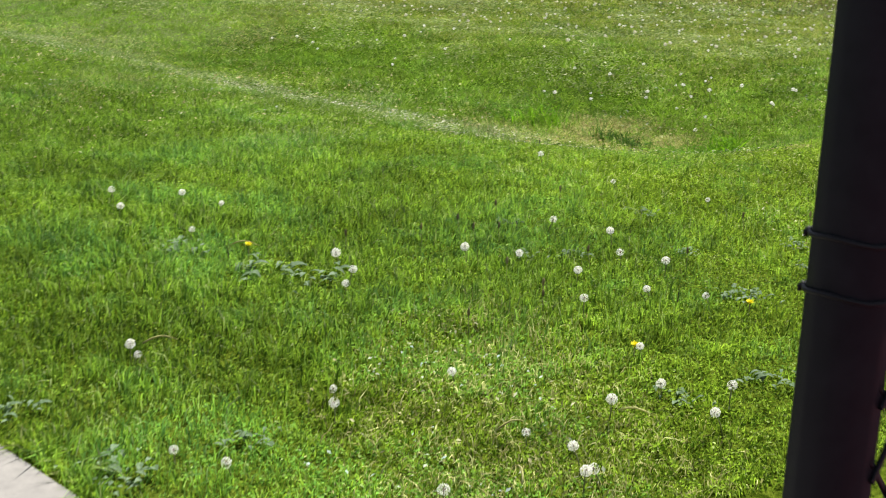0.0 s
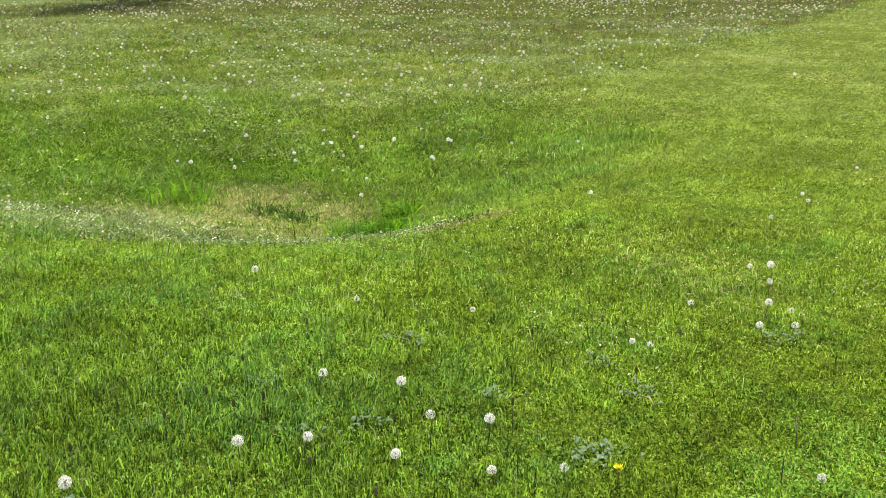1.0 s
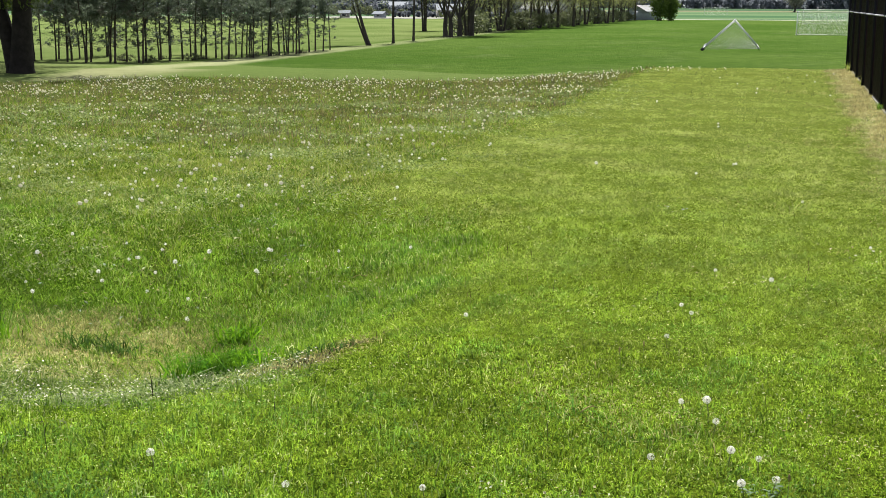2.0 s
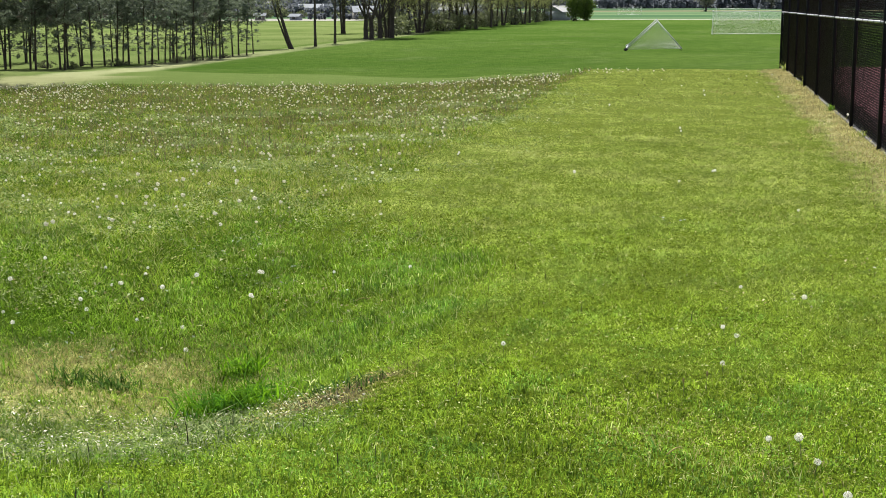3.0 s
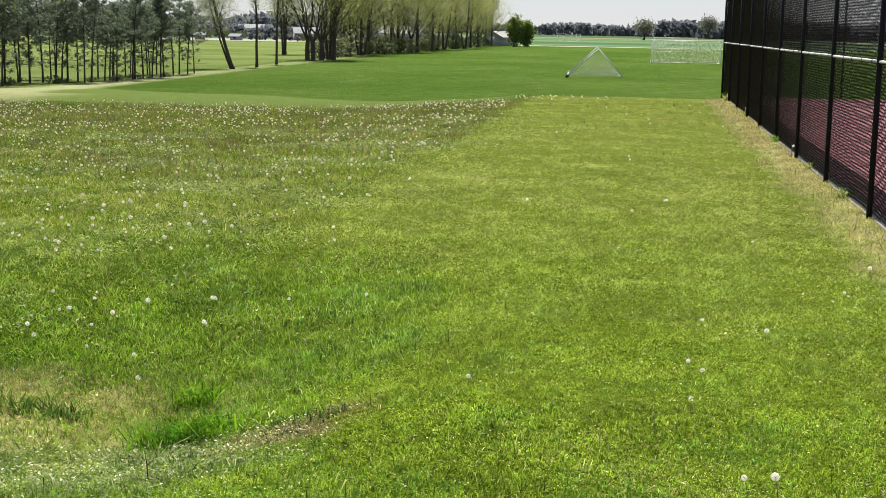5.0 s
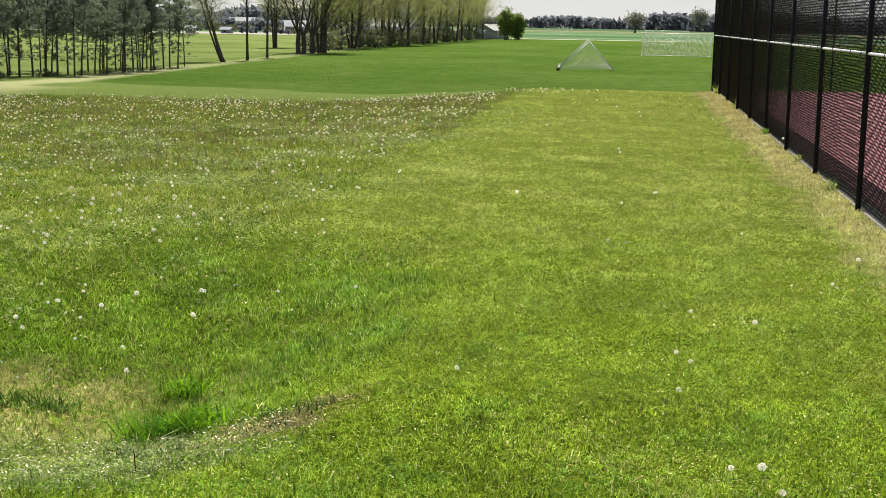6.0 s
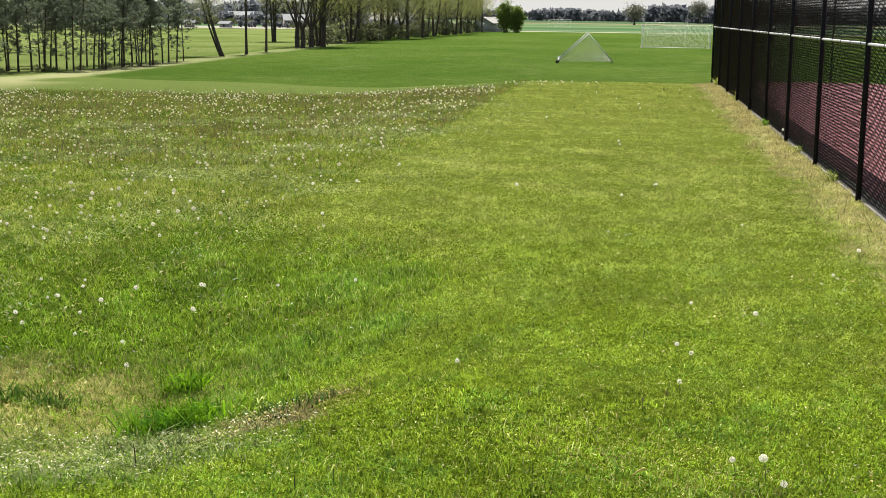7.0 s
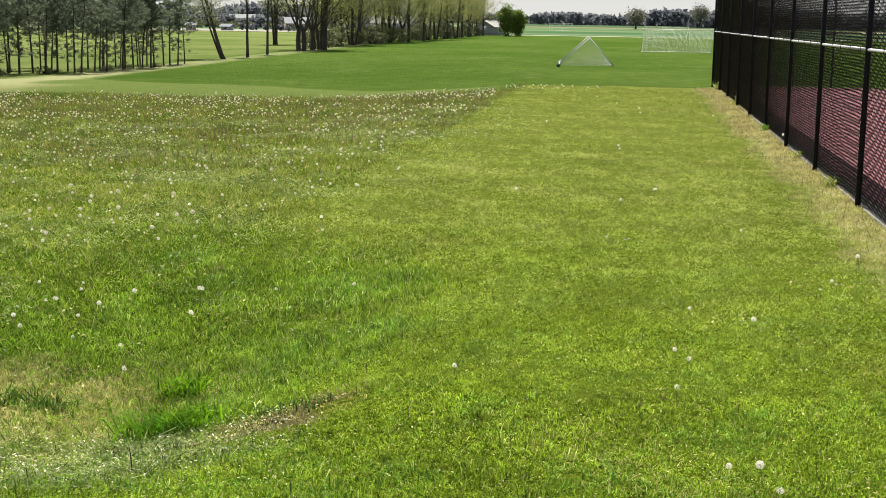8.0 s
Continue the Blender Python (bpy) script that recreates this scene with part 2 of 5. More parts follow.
    k.bump(k.math("ADD", n3, k.math("MULTIPLY", n2, 2.0)), 0.6, 0.03)
    return k.finish(c, 1.0, 0, 0.0)


M["ground"] = ground_mat()


def plain(name, a, b, scale, rough=0.6, metal=0.0, spec=0.4, bumpy=0.2, dist=0.004):
    k = Mat(name)
    n = k.noise(scale, 5, 0.6)
    w = k.noise(scale * 0.13, 3)
    f = k.math("ADD", k.math("MULTIPLY", n, 0.6), k.math("MULTIPLY", w, 0.4))
    k.bump(n, bumpy, dist)
    return k.finish(k.mix(k.step(f, 0.3, 0.7), a, b), k.step(n, 0.2, 0.8, rough * 0.85, min(1, rough * 1.15)), metal, spec)


M["vinyl"] = plain("black_vinyl", (0.008, 0.009, 0.012), (0.014, 0.015, 0.019), 40, 0.6, 0, 0.07)
M["wire"] = plain("black_wire", (0.004, 0.004, 0.005), (0.008, 0.008, 0.010), 30, 0.55, 0, 0.15, 0.0)
M["rail"] = plain("bare_steel_rail", (0.30, 0.31, 0.34), (0.44, 0.45, 0.48), 30, 0.38, 0.25, 0.5)
M["concrete"] = plain("concrete", (0.15, 0.142, 0.130), (0.22, 0.208, 0.19), 22, 0.9, 0, 0.2, 0.5)
M["kerb"] = plain("weathered_edging", (0.055, 0.053, 0.048), (0.17, 0.162, 0.145), 14, 0.9, 0, 0.2, 0.6, 0.01)
M["court"] = plain("red_court", (0.125, 0.032, 0.046), (0.175, 0.048, 0.064), 6, 0.75, 0, 0.3, 0.1)
M["white"] = plain("white_paint", (0.72, 0.72, 0.70), (0.82, 0.82, 0.80), 12, 0.4, 0, 0.45)
M["goalpaint"] = plain("worn_white_paint", (0.36, 0.37, 0.38), (0.50, 0.51, 0.52), 8, 0.5, 0, 0.35)
M["net"] = plain("white_net", (0.62, 0.63, 0.63), (0.76, 0.76, 0.76), 9, 0.8, 0, 0.2)
M["dullnet"] = plain("weathered_net", (0.38, 0.39, 0.38), (0.52, 0.52, 0.52), 9, 0.8, 0, 0.2)
M["black"] = plain("black_rubber", (0.012, 0.012, 0.012), (0.03, 0.03, 0.03), 20, 0.7)
M["bark"] = plain("bark", (0.024, 0.020, 0.017), (0.072, 0.062, 0.052), 9, 0.9, 0, 0.15, 0.9, 0.03)
M["willowbark"] = plain("dark_willow_bark", (0.010, 0.009, 0.008), (0.036, 0.031, 0.027), 7, 0.95, 0, 0.1, 0.9, 0.03)
M["pinebark"] = plain("pine_bark", (0.026, 0.021, 0.018), (0.075, 0.060, 0.048), 11, 0.9, 0, 0.15, 0.9, 0.02)


# ---- mesh helpers ----
def part(name, me, material, parent=None, label="", m=None):
    """Link mesh data (or a bmesh) as one mesh object, under a parent where one is given."""
    if isinstance(me, bmesh.types.BMesh):
        data = bpy.data.meshes.new(name)
        me.to_mesh(data)
        me.free()
        me = data
    if material is not None and not me.materials:
        me.materials.append(material)
    ob = new(name, me)
    if parent is not None:
        ob.parent = parent
    if m is not None:
        ob.matrix_basis = m
    if label:
        ob["label"] = label
    return ob


def soup(name, verts, faces, smooth=False):
    """Mesh from arrays: verts (n, 3), and faces (k, 3) or (k, 4), or a list of both."""
    verts = np.asarray(verts, np.float32)
    faces = faces if isinstance(faces, list) else [faces]
    faces = [np.asarray(f, np.int32) for f in faces if len(f)]
    me = bpy.data.meshes.new(name)
    me.vertices.add(len(verts))
    me.vertices.foreach_set("co", verts.ravel())
    total = sum(f.size for f in faces)
    me.loops.add(total)
    me.loops.foreach_set("vertex_index", np.concatenate([f.ravel() for f in faces]))
    me.polygons.add(sum(len(f) for f in faces))
    sizes = np.concatenate([np.full(len(f), f.shape[1], np.int32) for f in faces])
    me.polygons.foreach_set("loop_start", np.concatenate([[0], np.cumsum(sizes)[:-1]]).astype(np.int32))
    if smooth:
        me.polygons.foreach_set("use_smooth", np.ones(len(sizes), bool))
    me.update(calc_edges=True)
    return me


class Tubes:
    """Collects tapered tubes, boxes and loose faces into one mesh."""

    def __init__(self):
        self.v, self.f3, self.f4, self.n = [], [], [], 0

    def tube(self, pts, radii, sides=8, caps=True):
        pts = [Vector(p) for p in pts]
        ref = None
        for i, p in enumerate(pts):
            d = (pts[min(i + 1, len(pts) - 1)] - pts[max(i - 1, 0)]).normalized()
            if ref is None:
                ref = d.orthogonal().normalized()
            ref = (ref - d * ref.dot(d)).normalized()
            o = d.cross(ref)
            for s in range(sides):
                a = 2 * math.pi * s / sides
                self.v.append(p + (ref * math.cos(a) + o * math.sin(a)) * radii[i])
        for i in range(len(pts) - 1):
            for s in range(sides):
                a, b = self.n + i * sides + s, self.n + i * sides + (s + 1) % sides
                self.f4.append((a, b, b + sides, a + sides))
        if caps:
            for base, p, flip in ((self.n, pts[0], True), (self.n + (len(pts) - 1) * sides, pts[-1], False)):
                c = self.n + len(pts) * sides + (0 if flip else 1)
                self.v.append(p)
                for s in range(sides):
                    t = (base + s, base + (s + 1) % sides, c)
                    self.f3.append(t[::-1] if flip else t)
        self.n = len(self.v)
        return self

    def box(self, lo, hi):
        b = self.n
        for x in (lo[0], hi[0]):
            for y in (lo[1], hi[1]):
                for z in (lo[2], hi[2]):
                    self.v.append(Vector((x, y, z)))
        for q in ((0, 1, 3, 2), (4, 6, 7, 5), (0, 4, 5, 1), (2, 3, 7, 6), (0, 2, 6, 4), (1, 5, 7, 3)):
            self.f4.append(tuple(b + i for i in q))
        self.n = len(self.v)
        return self

    def poly(self, pts):
        b = self.n
        self.v += [Vector(p) for p in pts]
        (self.f3 if len(pts) == 3 else self.f4).append(tuple(range(b, b + len(pts))))
        self.n = len(self.v)
        return self

    def mesh(self, name, smooth=False):
        return soup(name, [tuple(v) for v in self.v], [np.array(self.f4, int).reshape(-1, 4), np.array(self.f3, int).reshape(-1, 3)], smooth)


def empty(name, m=None, **tags):
    ob = new(name)
    ob.empty_display_size = 0.2
    if m is not None:
        ob.matrix_basis = m
    return tagged(ob, **tags)


# ---- ground ----
def ss(a, b, v):
    u = np.clip((np.asarray(v, float) - a) / (b - a), 0, 1)
    return u * u * (3 - 2 * u)


def ground_z(x, y):
    """Height of the ground: level strip by the fence, a hollow across the meadow, a lower field beyond the bank."""
    x, y = np.asarray(x, float), np.asarray(y, float)
    z = 0.13 * (1 - ss(-1.0, 6.0, y))
    z = z - 0.30 * ss(-2.5, -8.0, x) * ss(6.0, 11.0, y)
    z = z - 0.05 * np.clip(x, -1.5, 1.5) * ss(-0.5, 0.4, y) * ss(4.5, 2.0, y) * ss(-4.0, -1.5, x)
    dy = y - 5.6
    w = np.where(dy < 0, 1.75, 2.3)
    z = z - 0.43 * ss(-0.9, -2.9, x) * ss(-45.0, -25.0, x) * np.exp(-(dy / w) ** 2)
    z = z + 0.018 * np.sin(x * 1.7 + y * 0.6) * np.sin(y * 1.3 - x * 0.4) * ss(1.0, -1.0, x) * ss(-0.6, 0.8, y)
    z = z + 0.03 * np.sin(x * 0.45 + 1.0) * np.sin(y * 0.38) * ss(0.0, -4.0, x) * ss(8, 12, y)
    field = -0.72 - 0.008 * (np.minimum(y, 150.0) - 45.0) + 0.75 * ss(350.0, 900.0, y)
    z = z + (field - z) * ss(33.0, 47.0, y)
    inside = ss(1.95, 2.1, x) * ss(38.0, 36.3, y)
    return z + (-0.06 - z) * inside


def axis(*runs):
    """Grid lines: runs of (start, end, step)."""
    return np.unique(np.round(np.concatenate([np.arange(a, b, s) for a, b, s in runs]), 3))


gx = axis((-3000, -400, 260), (-400, -60, 20), (-60, -14, 2), (-14, 4, 0.2), (4, 40, 2), (40, 400, 20), (400, 3001, 260))
gy = axis((-400, -40, 40), (-40, -4, 3), (-4, 16, 0.2), (16, 60, 0.8), (60, 200, 6), (200, 1000, 40), (1000, 4001, 300))
GX, GY = np.meshgrid(gx, gy)
ii = np.arange(len(gx) * len(gy)).reshape(len(gy), len(gx))
quads = np.stack([ii[:-1, :-1], ii[:-1, 1:], ii[1:, 1:], ii[1:, :-1]], -1).reshape(-1, 4)
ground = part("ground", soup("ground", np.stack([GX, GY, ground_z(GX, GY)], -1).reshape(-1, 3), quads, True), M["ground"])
tagged(ground, "grassy ground with a shallow hollow, lower field beyond", "ground", kind="structure")

# ---- concrete walk and red court ----
def slab(name, lo, hi, material, label, cat, bevel=0.012):
    bm = bmesh.new()
    bmesh.ops.create_cube(bm, size=1)
    for v in bm.verts:
        v.co = Vector((lo[i] + (v.co[i] + 0.5) * (hi[i] - lo[i]) for i in range(3)))
    bmesh.ops.bevel(bm, geom=bm.edges[:], offset=bevel, segments=2, affect="EDGES")
    return tagged(part(name, bm, material), label, cat, kind="structure")


slab("pavement", (-1.9, -2.7, -0.05), (1.99, -0.69, 0.145), M["concrete"], "pale concrete walk beside the grass", "pavement")
slab("court", (2.02, -25.0, -0.05), (42.0, 36.1, 0.012), M["court"], "dark red tennis court surface", "court")
slab("edging", (1.83, 2.9, -0.1), (2.015, 36.2, 0.016), M["kerb"], "grey concrete edging under the fence", "edging", 0.006)

# ---- chain-link fence ----
FX, FH, RAIL = 1.825, 3.05, 1.445
PITCH = 0.044


def link_mesh(length, height, r=0.0032):
    """Diamond wire fabric, its wires crossing at 45 degrees, in the local y-z plane."""
    t = Tubes()
    gap = PITCH * math.sqrt(2)
    for fam in (1, -1):
        c = -height if fam > 0 else 0.0
        end = length if fam > 0 else length + height
        while c < end:
            # line: y = c + fam * z
            z0, z1 = sorted(((0 - c) / fam, (length - c) / fam))
            z0, z1 = max(z0, 0.0), min(z1, height)
            if z1 - z0 > 0.01:
                off = 0.0017 * fam
                t.tube([(off, c + fam * z0, z0), (off, c + fam * z1, z1)], (r, r), 3, False)
            c += gap
    return t.mesh("chain_link")


def fence_run(ends, label, end_r=0.031):
    """A run of fence through the post places given, with its parts."""
    fence = empty("chain_link_fence", pose(ends[0][0], ends[0][1], 0), label=label, category="fence")
    o = Vector((ends[0][0], ends[0][1], 0))
    post_me, cap_me, meshes, rails = None, None, {}, {}
    for i, (px, py) in enumerate(ends):
        big = i in (0, len(ends) - 1)
        r = end_r if big else 0.027
        t = Tubes().tube([(0, 0, -0.05), (0, 0, FH)], (r, r), 12)
        t.tube([(0, 0, FH), (0, 0, FH + 0.02), (0, 0, FH + 0.045)], (r + 0.004, r + 0.004, r * 0.5), 12)
        part("post", t.mesh("post", True), M["vinyl"], fence, m=pose(px - o.x, py - o.y, 0))
    for (ax, ay), (bx, by) in zip(ends, ends[1:]):
        L = math.hypot(bx - ax, by - ay)
        key = round(L, 2)
        m = Matrix.Translation((ax - o.x, ay - o.y, 0)) @ pose(0, 0, 0, 0, 0, math.degrees(math.atan2(-(bx - ax), by - ay)))
        if key not in meshes:
            meshes[key] = link_mesh(L, FH - 0.08)
            rails[key] = (Tubes().tube([(0, 0.0, 0), (0, L, 0)], (0.0148, 0.0148), 10).mesh("rail", True),
                          Tubes().tube([(0, 0.0, 0), (0, L, 0)], (0.021, 0.021), 10).mesh("rail", True))
            tie = Tubes().tube([(-0.015, 0.01, -0.034), (-0.026, 0.004, -0.01), (-0.024, 0, 0.014), (0.0, 0, 0.026), (0.024, 0, 0.012), (0.036, 0, 0.0)], [0.0035] * 6, 5)
            rails[key] += (tie.mesh("wire_tie"), Tubes().tube([(0, 0, 0), (0, L, 0)], (0.003, 0.003), 6).mesh("wire"))
        part("chain_link", meshes[key], M["wire"], fence, m=m @ pose(0.034, 0, 0.04))
        part("mid_rail", rails[key][0], M["rail"], fence, "bare silvery steel rail", m @ pose(0, 0, RAIL))
        part("top_rail", rails[key][1], M["vinyl"], fence, m=m @ pose(0, 0, FH - 0.03))
        for k in range(int(L / 0.61)):
            part("wire_tie", rails[key][2], M["wire"], fence, m=m @ pose(0, 0.3 + 0.61 * k, RAIL))
        part("tension_wire", rails[key][3], M["wire"], fence, m=m @ pose(0.034, 0, 0.06))
    return fence


STEP = 3.045
west = [(FX, 12.0 + STEP * k) for k in range(-3, 9)]
fence_w = fence_run(west, "tall black chain-link fence with a silvery mid rail")
north = [(FX + 0.09 + STEP * k, west[-1][1] + 0.02) for k in range(0, 8)]
fence_n = fence_run(north, "tall black chain-link fence across the end of the court")
# the last bay to the gateway, with its hinge bands on the gate post
gate_bay = fence_run([(2.104, -1.04), (FX, west[0][1] - 0.08)], "black chain-link fence bay ending at a gate post", 0.0345)
for z in (1.108, 1.152):
    ring = [(0.035 * math.cos(a), 0.035 * math.sin(a), 0.002 * math.sin(3 * a)) for a in np.linspace(0, 2 * math.pi, 19)]
    t = Tubes().tube(ring, [0.0022] * 19, 6, False)
    t.tube([(-0.032, -0.013, 0.0), (-0.035, -0.0145, -0.003), (-0.0345, -0.0155, -0.007)], (0.0025, 0.0025, 0.0018), 6)
    part("wire_tie", t.mesh("wire_tie", True), M["wire"], gate_bay, m=pose(0, 0, z))


# ---- trees ----
def leaf_mat(name, dark, light, glow, amount=0.3):
    k = Mat(name)
    r = k.island()
    big = k.noise(0.6, 3)
    c = k.mix(k.math("ADD", k.math("MULTIPLY", r, 0.75), k.math("MULTIPLY", k.math("SUBTRACT", big, 0.38), 1.0), clamp=True), dark, light)
    return k.leafy(c, k.mix(0.5, c, glow), amount)


M["pine"] = leaf_mat("pine_needles", (0.038, 0.056, 0.042), (0.220, 0.252, 0.190), (0.18, 0.23, 0.12), 0.3)
M["deadpine"] = leaf_mat("dead_needles", (0.05, 0.042, 0.034), (0.13, 0.105, 0.085), (0.12, 0.10, 0.07), 0.15)
# lone far trees: distance haze is mixed into the leaf colour
M["hazetree"] = leaf_mat("hazy_leaves", (0.125, 0.128, 0.100), (0.20, 0.205, 0.165), (0.20, 0.21, 0.15), 0.25)
M["spring"] = leaf_mat("spring_leaves", (0.15, 0.165, 0.050), (0.34, 0.365, 0.130), (0.48, 0.53, 0.15), 0.5)
M["olive"] = leaf_mat("olive_leaves", (0.13, 0.145, 0.060), (0.29, 0.305, 0.135), (0.42, 0.46, 0.15), 0.5)
M["pale"] = leaf_mat("budding_leaves", (0.15, 0.17, 0.08), (0.33, 0.36, 0.19), (0.45, 0.50, 0.22), 0.5)
M["willow"] = leaf_mat("hanging_leaves", (0.035, 0.055, 0.014), (0.11, 0.14, 0.035), (0.14, 0.20, 0.03), 0.3)
M["bush"] = leaf_mat("bush_leaves", (0.045, 0.085, 0.018), (0.145, 0.205, 0.045), (0.22, 0.32, 0.04), 0.35)
# far woods and hedges: blue-grey distance haze put into the leaf colour
M["hazewood"] = leaf_mat("far_leaves", (0.125, 0.136, 0.158), (0.160, 0.172, 0.195), (0.16, 0.18, 0.20), 0.4)
M["thicket"] = leaf_mat("thicket", (0.060, 0.072, 0.036), (0.145, 0.160, 0.085), (0.18, 0.21, 0.09), 0.3)


def flakes(rg, centers, size, per, spread, flat=1.0, droop=0.0, ratio=0.42):
    """Small four-cornered leaf sprays round each centre; returns verts and quads."""
    c = np.repeat(np.asarray(centers, float), per, axis=0)
    n = len(c)
    c = c + rg.normal(0, 1, (n, 3)) * np.array([spread, spread, spread * flat])
    u = rg.normal(0, 1, (n, 3))
    u[:, 2] -= droop
    u /= np.linalg.norm(u, axis=1)[:, None]
    w = np.cross(u, rg.normal(0, 1, (n, 3)))
    w /= np.linalg.norm(w, axis=1)[:, None]
    s = size * rg.uniform(0.6, 1.4, n)[:, None]
    v = np.stack([c - u * s, c + w * s * ratio, c + u * s, c - w * s * ratio], 1).reshape(-1, 3)
    return v, np.arange(n * 4).reshape(-1, 4)


def bough(t, rg, p, d, length, r, level, tips, bend=0.25, split=3, up=0.12, sides=6):
    """A limb that tapers and forks; the ends of the last twigs are collected as tips."""
    p, d = Vector(p), Vector(d).normalized()
    pts, rad = [p.copy()], [r]
    steps = 5 if level > 1 else 3
    for i in range(steps):
        d = (d + Vector(rg.normal(0, bend * 0.45, 3)) + Vector((0, 0, up))).normalized()
        p = p + d * (length / steps)
        pts.append(p.copy())
        rad.append(r * (1 - 0.55 * (i + 1) / steps))
    t.tube(pts, rad, sides, False)
    if level <= 2:
        tips += [tuple(q) for q in pts[1:]]
    else:
        tips += [tuple(q) for q in pts[3:]]
    if level == 0:
        return
    for k in range(split + (1 if rg.random() < 0.4 else 0)):
        q = pts[min(steps, max(2, steps - k // 2))]
        side = Vector(rg.normal(0, 1, 3))
        side = (side - d * side.dot(d)).normalized()
        ang = rg.uniform(0.35, 0.8)
        bough(t, rg, q, d * math.cos(ang) + side * math.sin(ang), length * rg.uniform(0.58, 0.8), rad[-1] * rg.uniform(0.5, 0.8), level - 1, tips, bend, split, up, max(3, sides - 1))


def make_tree(seed, height, r, leaf, mat_name, per, size, levels=4, clear=0.3, lean=(0, 0), fork=False, spread=0.5, label="", droop=0.0, split=3):
    rg = np.random.default_rng(seed)
    tree = empty("tree", label=label, category="tree")
    t, tips = Tubes(), []
    h1 = height * clear
    top = Vector((lean[0] * h1, lean[1] * h1, h1))
    mid = top * 0.5 + Vector(rg.normal(0, 0.03 * h1, 3))
    t.tube([(0, 0, -0.3), (0, 0, 0.05), tuple(top * 0.08 + Vector((0, 0, 0.1))), tuple(mid), tuple(top)], (r * 1.45, r * 1.25, r * 1.05, r * 0.95, r * 0.85), 10, False)
    ways = [(0.5, 0.25), (-0.45, -0.1), (0.05, -0.4), (-0.7, 0.5), (0.75, -0.45)] if not fork else [(0.32, 0.1), (-0.34, 0.05), (0.0, 0.3)]
    for wx, wy in ways:
        bough(t, rg, top - Vector((0, 0, 0.15)), (wx + lean[0] + rg.normal(0, 0.1), wy + lean[1] + rg.normal(0, 0.1), 1.0), (height - h1) * 0.34, r * 0.5, levels - 1, tips, split=split)
    part("trunk", t.mesh("trunk", True), M["bark"], tree)
    v, q = flakes(rg, tips, size, per, spread, 0.9, droop)
    part("crown", soup("crown", v, q), M[mat_name], tree)
    return tree


def make_pine(seed, height, r):
    rg = np.random.default_rng(seed)
    tree = empty("pine_tree", label="slender dark pine with bare lower trunk", category="tree")
    t, tips = Tubes(), []
    bx, by = rg.normal(0, 0.045, 2) * height
    line = [Vector((bx * (f ** 1.5), by * (f ** 1.5), height * f)) for f in (0, 0.15, 0.35, 0.6, 0.85, 1.0)]
    t.tube([line[0] - Vector((0, 0, 0.2))] + line, [r * 1.3, r * 1.2, r, r * 0.85, r * 0.6, r * 0.35, r * 0.1], 8, False)
    brown = []
    n = 44
    for i in range(n):
        f = 0.16 + 0.83 * (i + rg.random()) / n
        j = max(k for k in range(5) if (0, 0.15, 0.35, 0.6, 0.85)[k] <= f)
        f0, f1 = (0, 0.15, 0.35, 0.6, 0.85, 1.0)[j:j + 2]
        p = line[j].lerp(line[j + 1], (f - f0) / (f1 - f0))
        a = rg.uniform(0, 2 * math.pi)
        L = height * rg.uniform(0.10, 0.28) * (1.25 - 0.80 * max(0, (f - 0.5) / 0.5)) * (0.62 if f < 0.40 else 1)
        d = Vector((math.cos(a), math.sin(a), rg.uniform(-0.25, 0.2) if f < 0.4 else rg.uniform(0.0, 0.6)))
        e = p + d * L
        t.tube([p, p.lerp(e, 0.5) + Vector((0, 0, -0.02)), e], (r * 0.24, r * 0.17, r * 0.06), 4, False)
        for w in range(3):                      # bare side twigs
            q = p.lerp(e, rg.uniform(0.35, 0.9))
            t.tube([q, q + Vector(rg.normal(0, 0.07, 3)) + d * 0.08], (r * 0.10, r * 0.04), 3, False)
        for g in (0.35, 0.5, 0.65, 0.78, 0.9, 1.0):
            if rg.random() < (0.97 if f > 0.42 else 0.13):
                (brown if f < 0.55 and rg.random() < 0.25 else tips).append(tuple(p.lerp(e, g) + Vector(rg.normal(0, 0.045, 3)) + Vector((0, 0, 0.03))))
    tips += [tuple(line[-1]), tuple(line[-1] - Vector((0, 0, 0.15))), tuple(line[-1] - Vector((0.05, 0, 0.28)))]
    part("trunk", t.mesh("trunk", True), M["pinebark"], tree)
    v, q = flakes(rg, tips, 0.072, 17, 0.042, 0.8, -0.5, 0.20)
    part("crown", soup("crown", v, q), M["pine"], tree)
    v, q = flakes(rg, brown, 0.06, 8, 0.05, 0.8, 0.3, 0.16)
    part("dead_needles", soup("dead_needles", v, q), M["deadpine"], tree, "brown dead needles on the lower boughs")
    return tree


def gz(x, y):
    return float(ground_z(x, y))


def at(x, y, turn=0.0, s=1.0, z=0.0):
    return pose(x, y, gz(x, y) + z, 0, 0, turn) @ Matrix.Diagonal((s, s, s, 1))


def plant(proto, places, rg, lo=0.85, hi=1.15, group=""):
    """Stand a prototype and its copies on the places given."""
    for i, (x, y) in enumerate(places):
        s = rg.uniform(lo, hi)
        ob = proto if i == 0 else copy_thing(proto, Matrix())
        ob.rotation_euler = (0, 0, rg.uniform(0, 2 * math.pi))
        ob.location = (x, y, gz(x, y) - 0.03)
        ob.scale = (s, s, s * rg.uniform(0.92, 1.08))
        if group:
            ob["group"] = group


rt = np.random.default_rng(21)
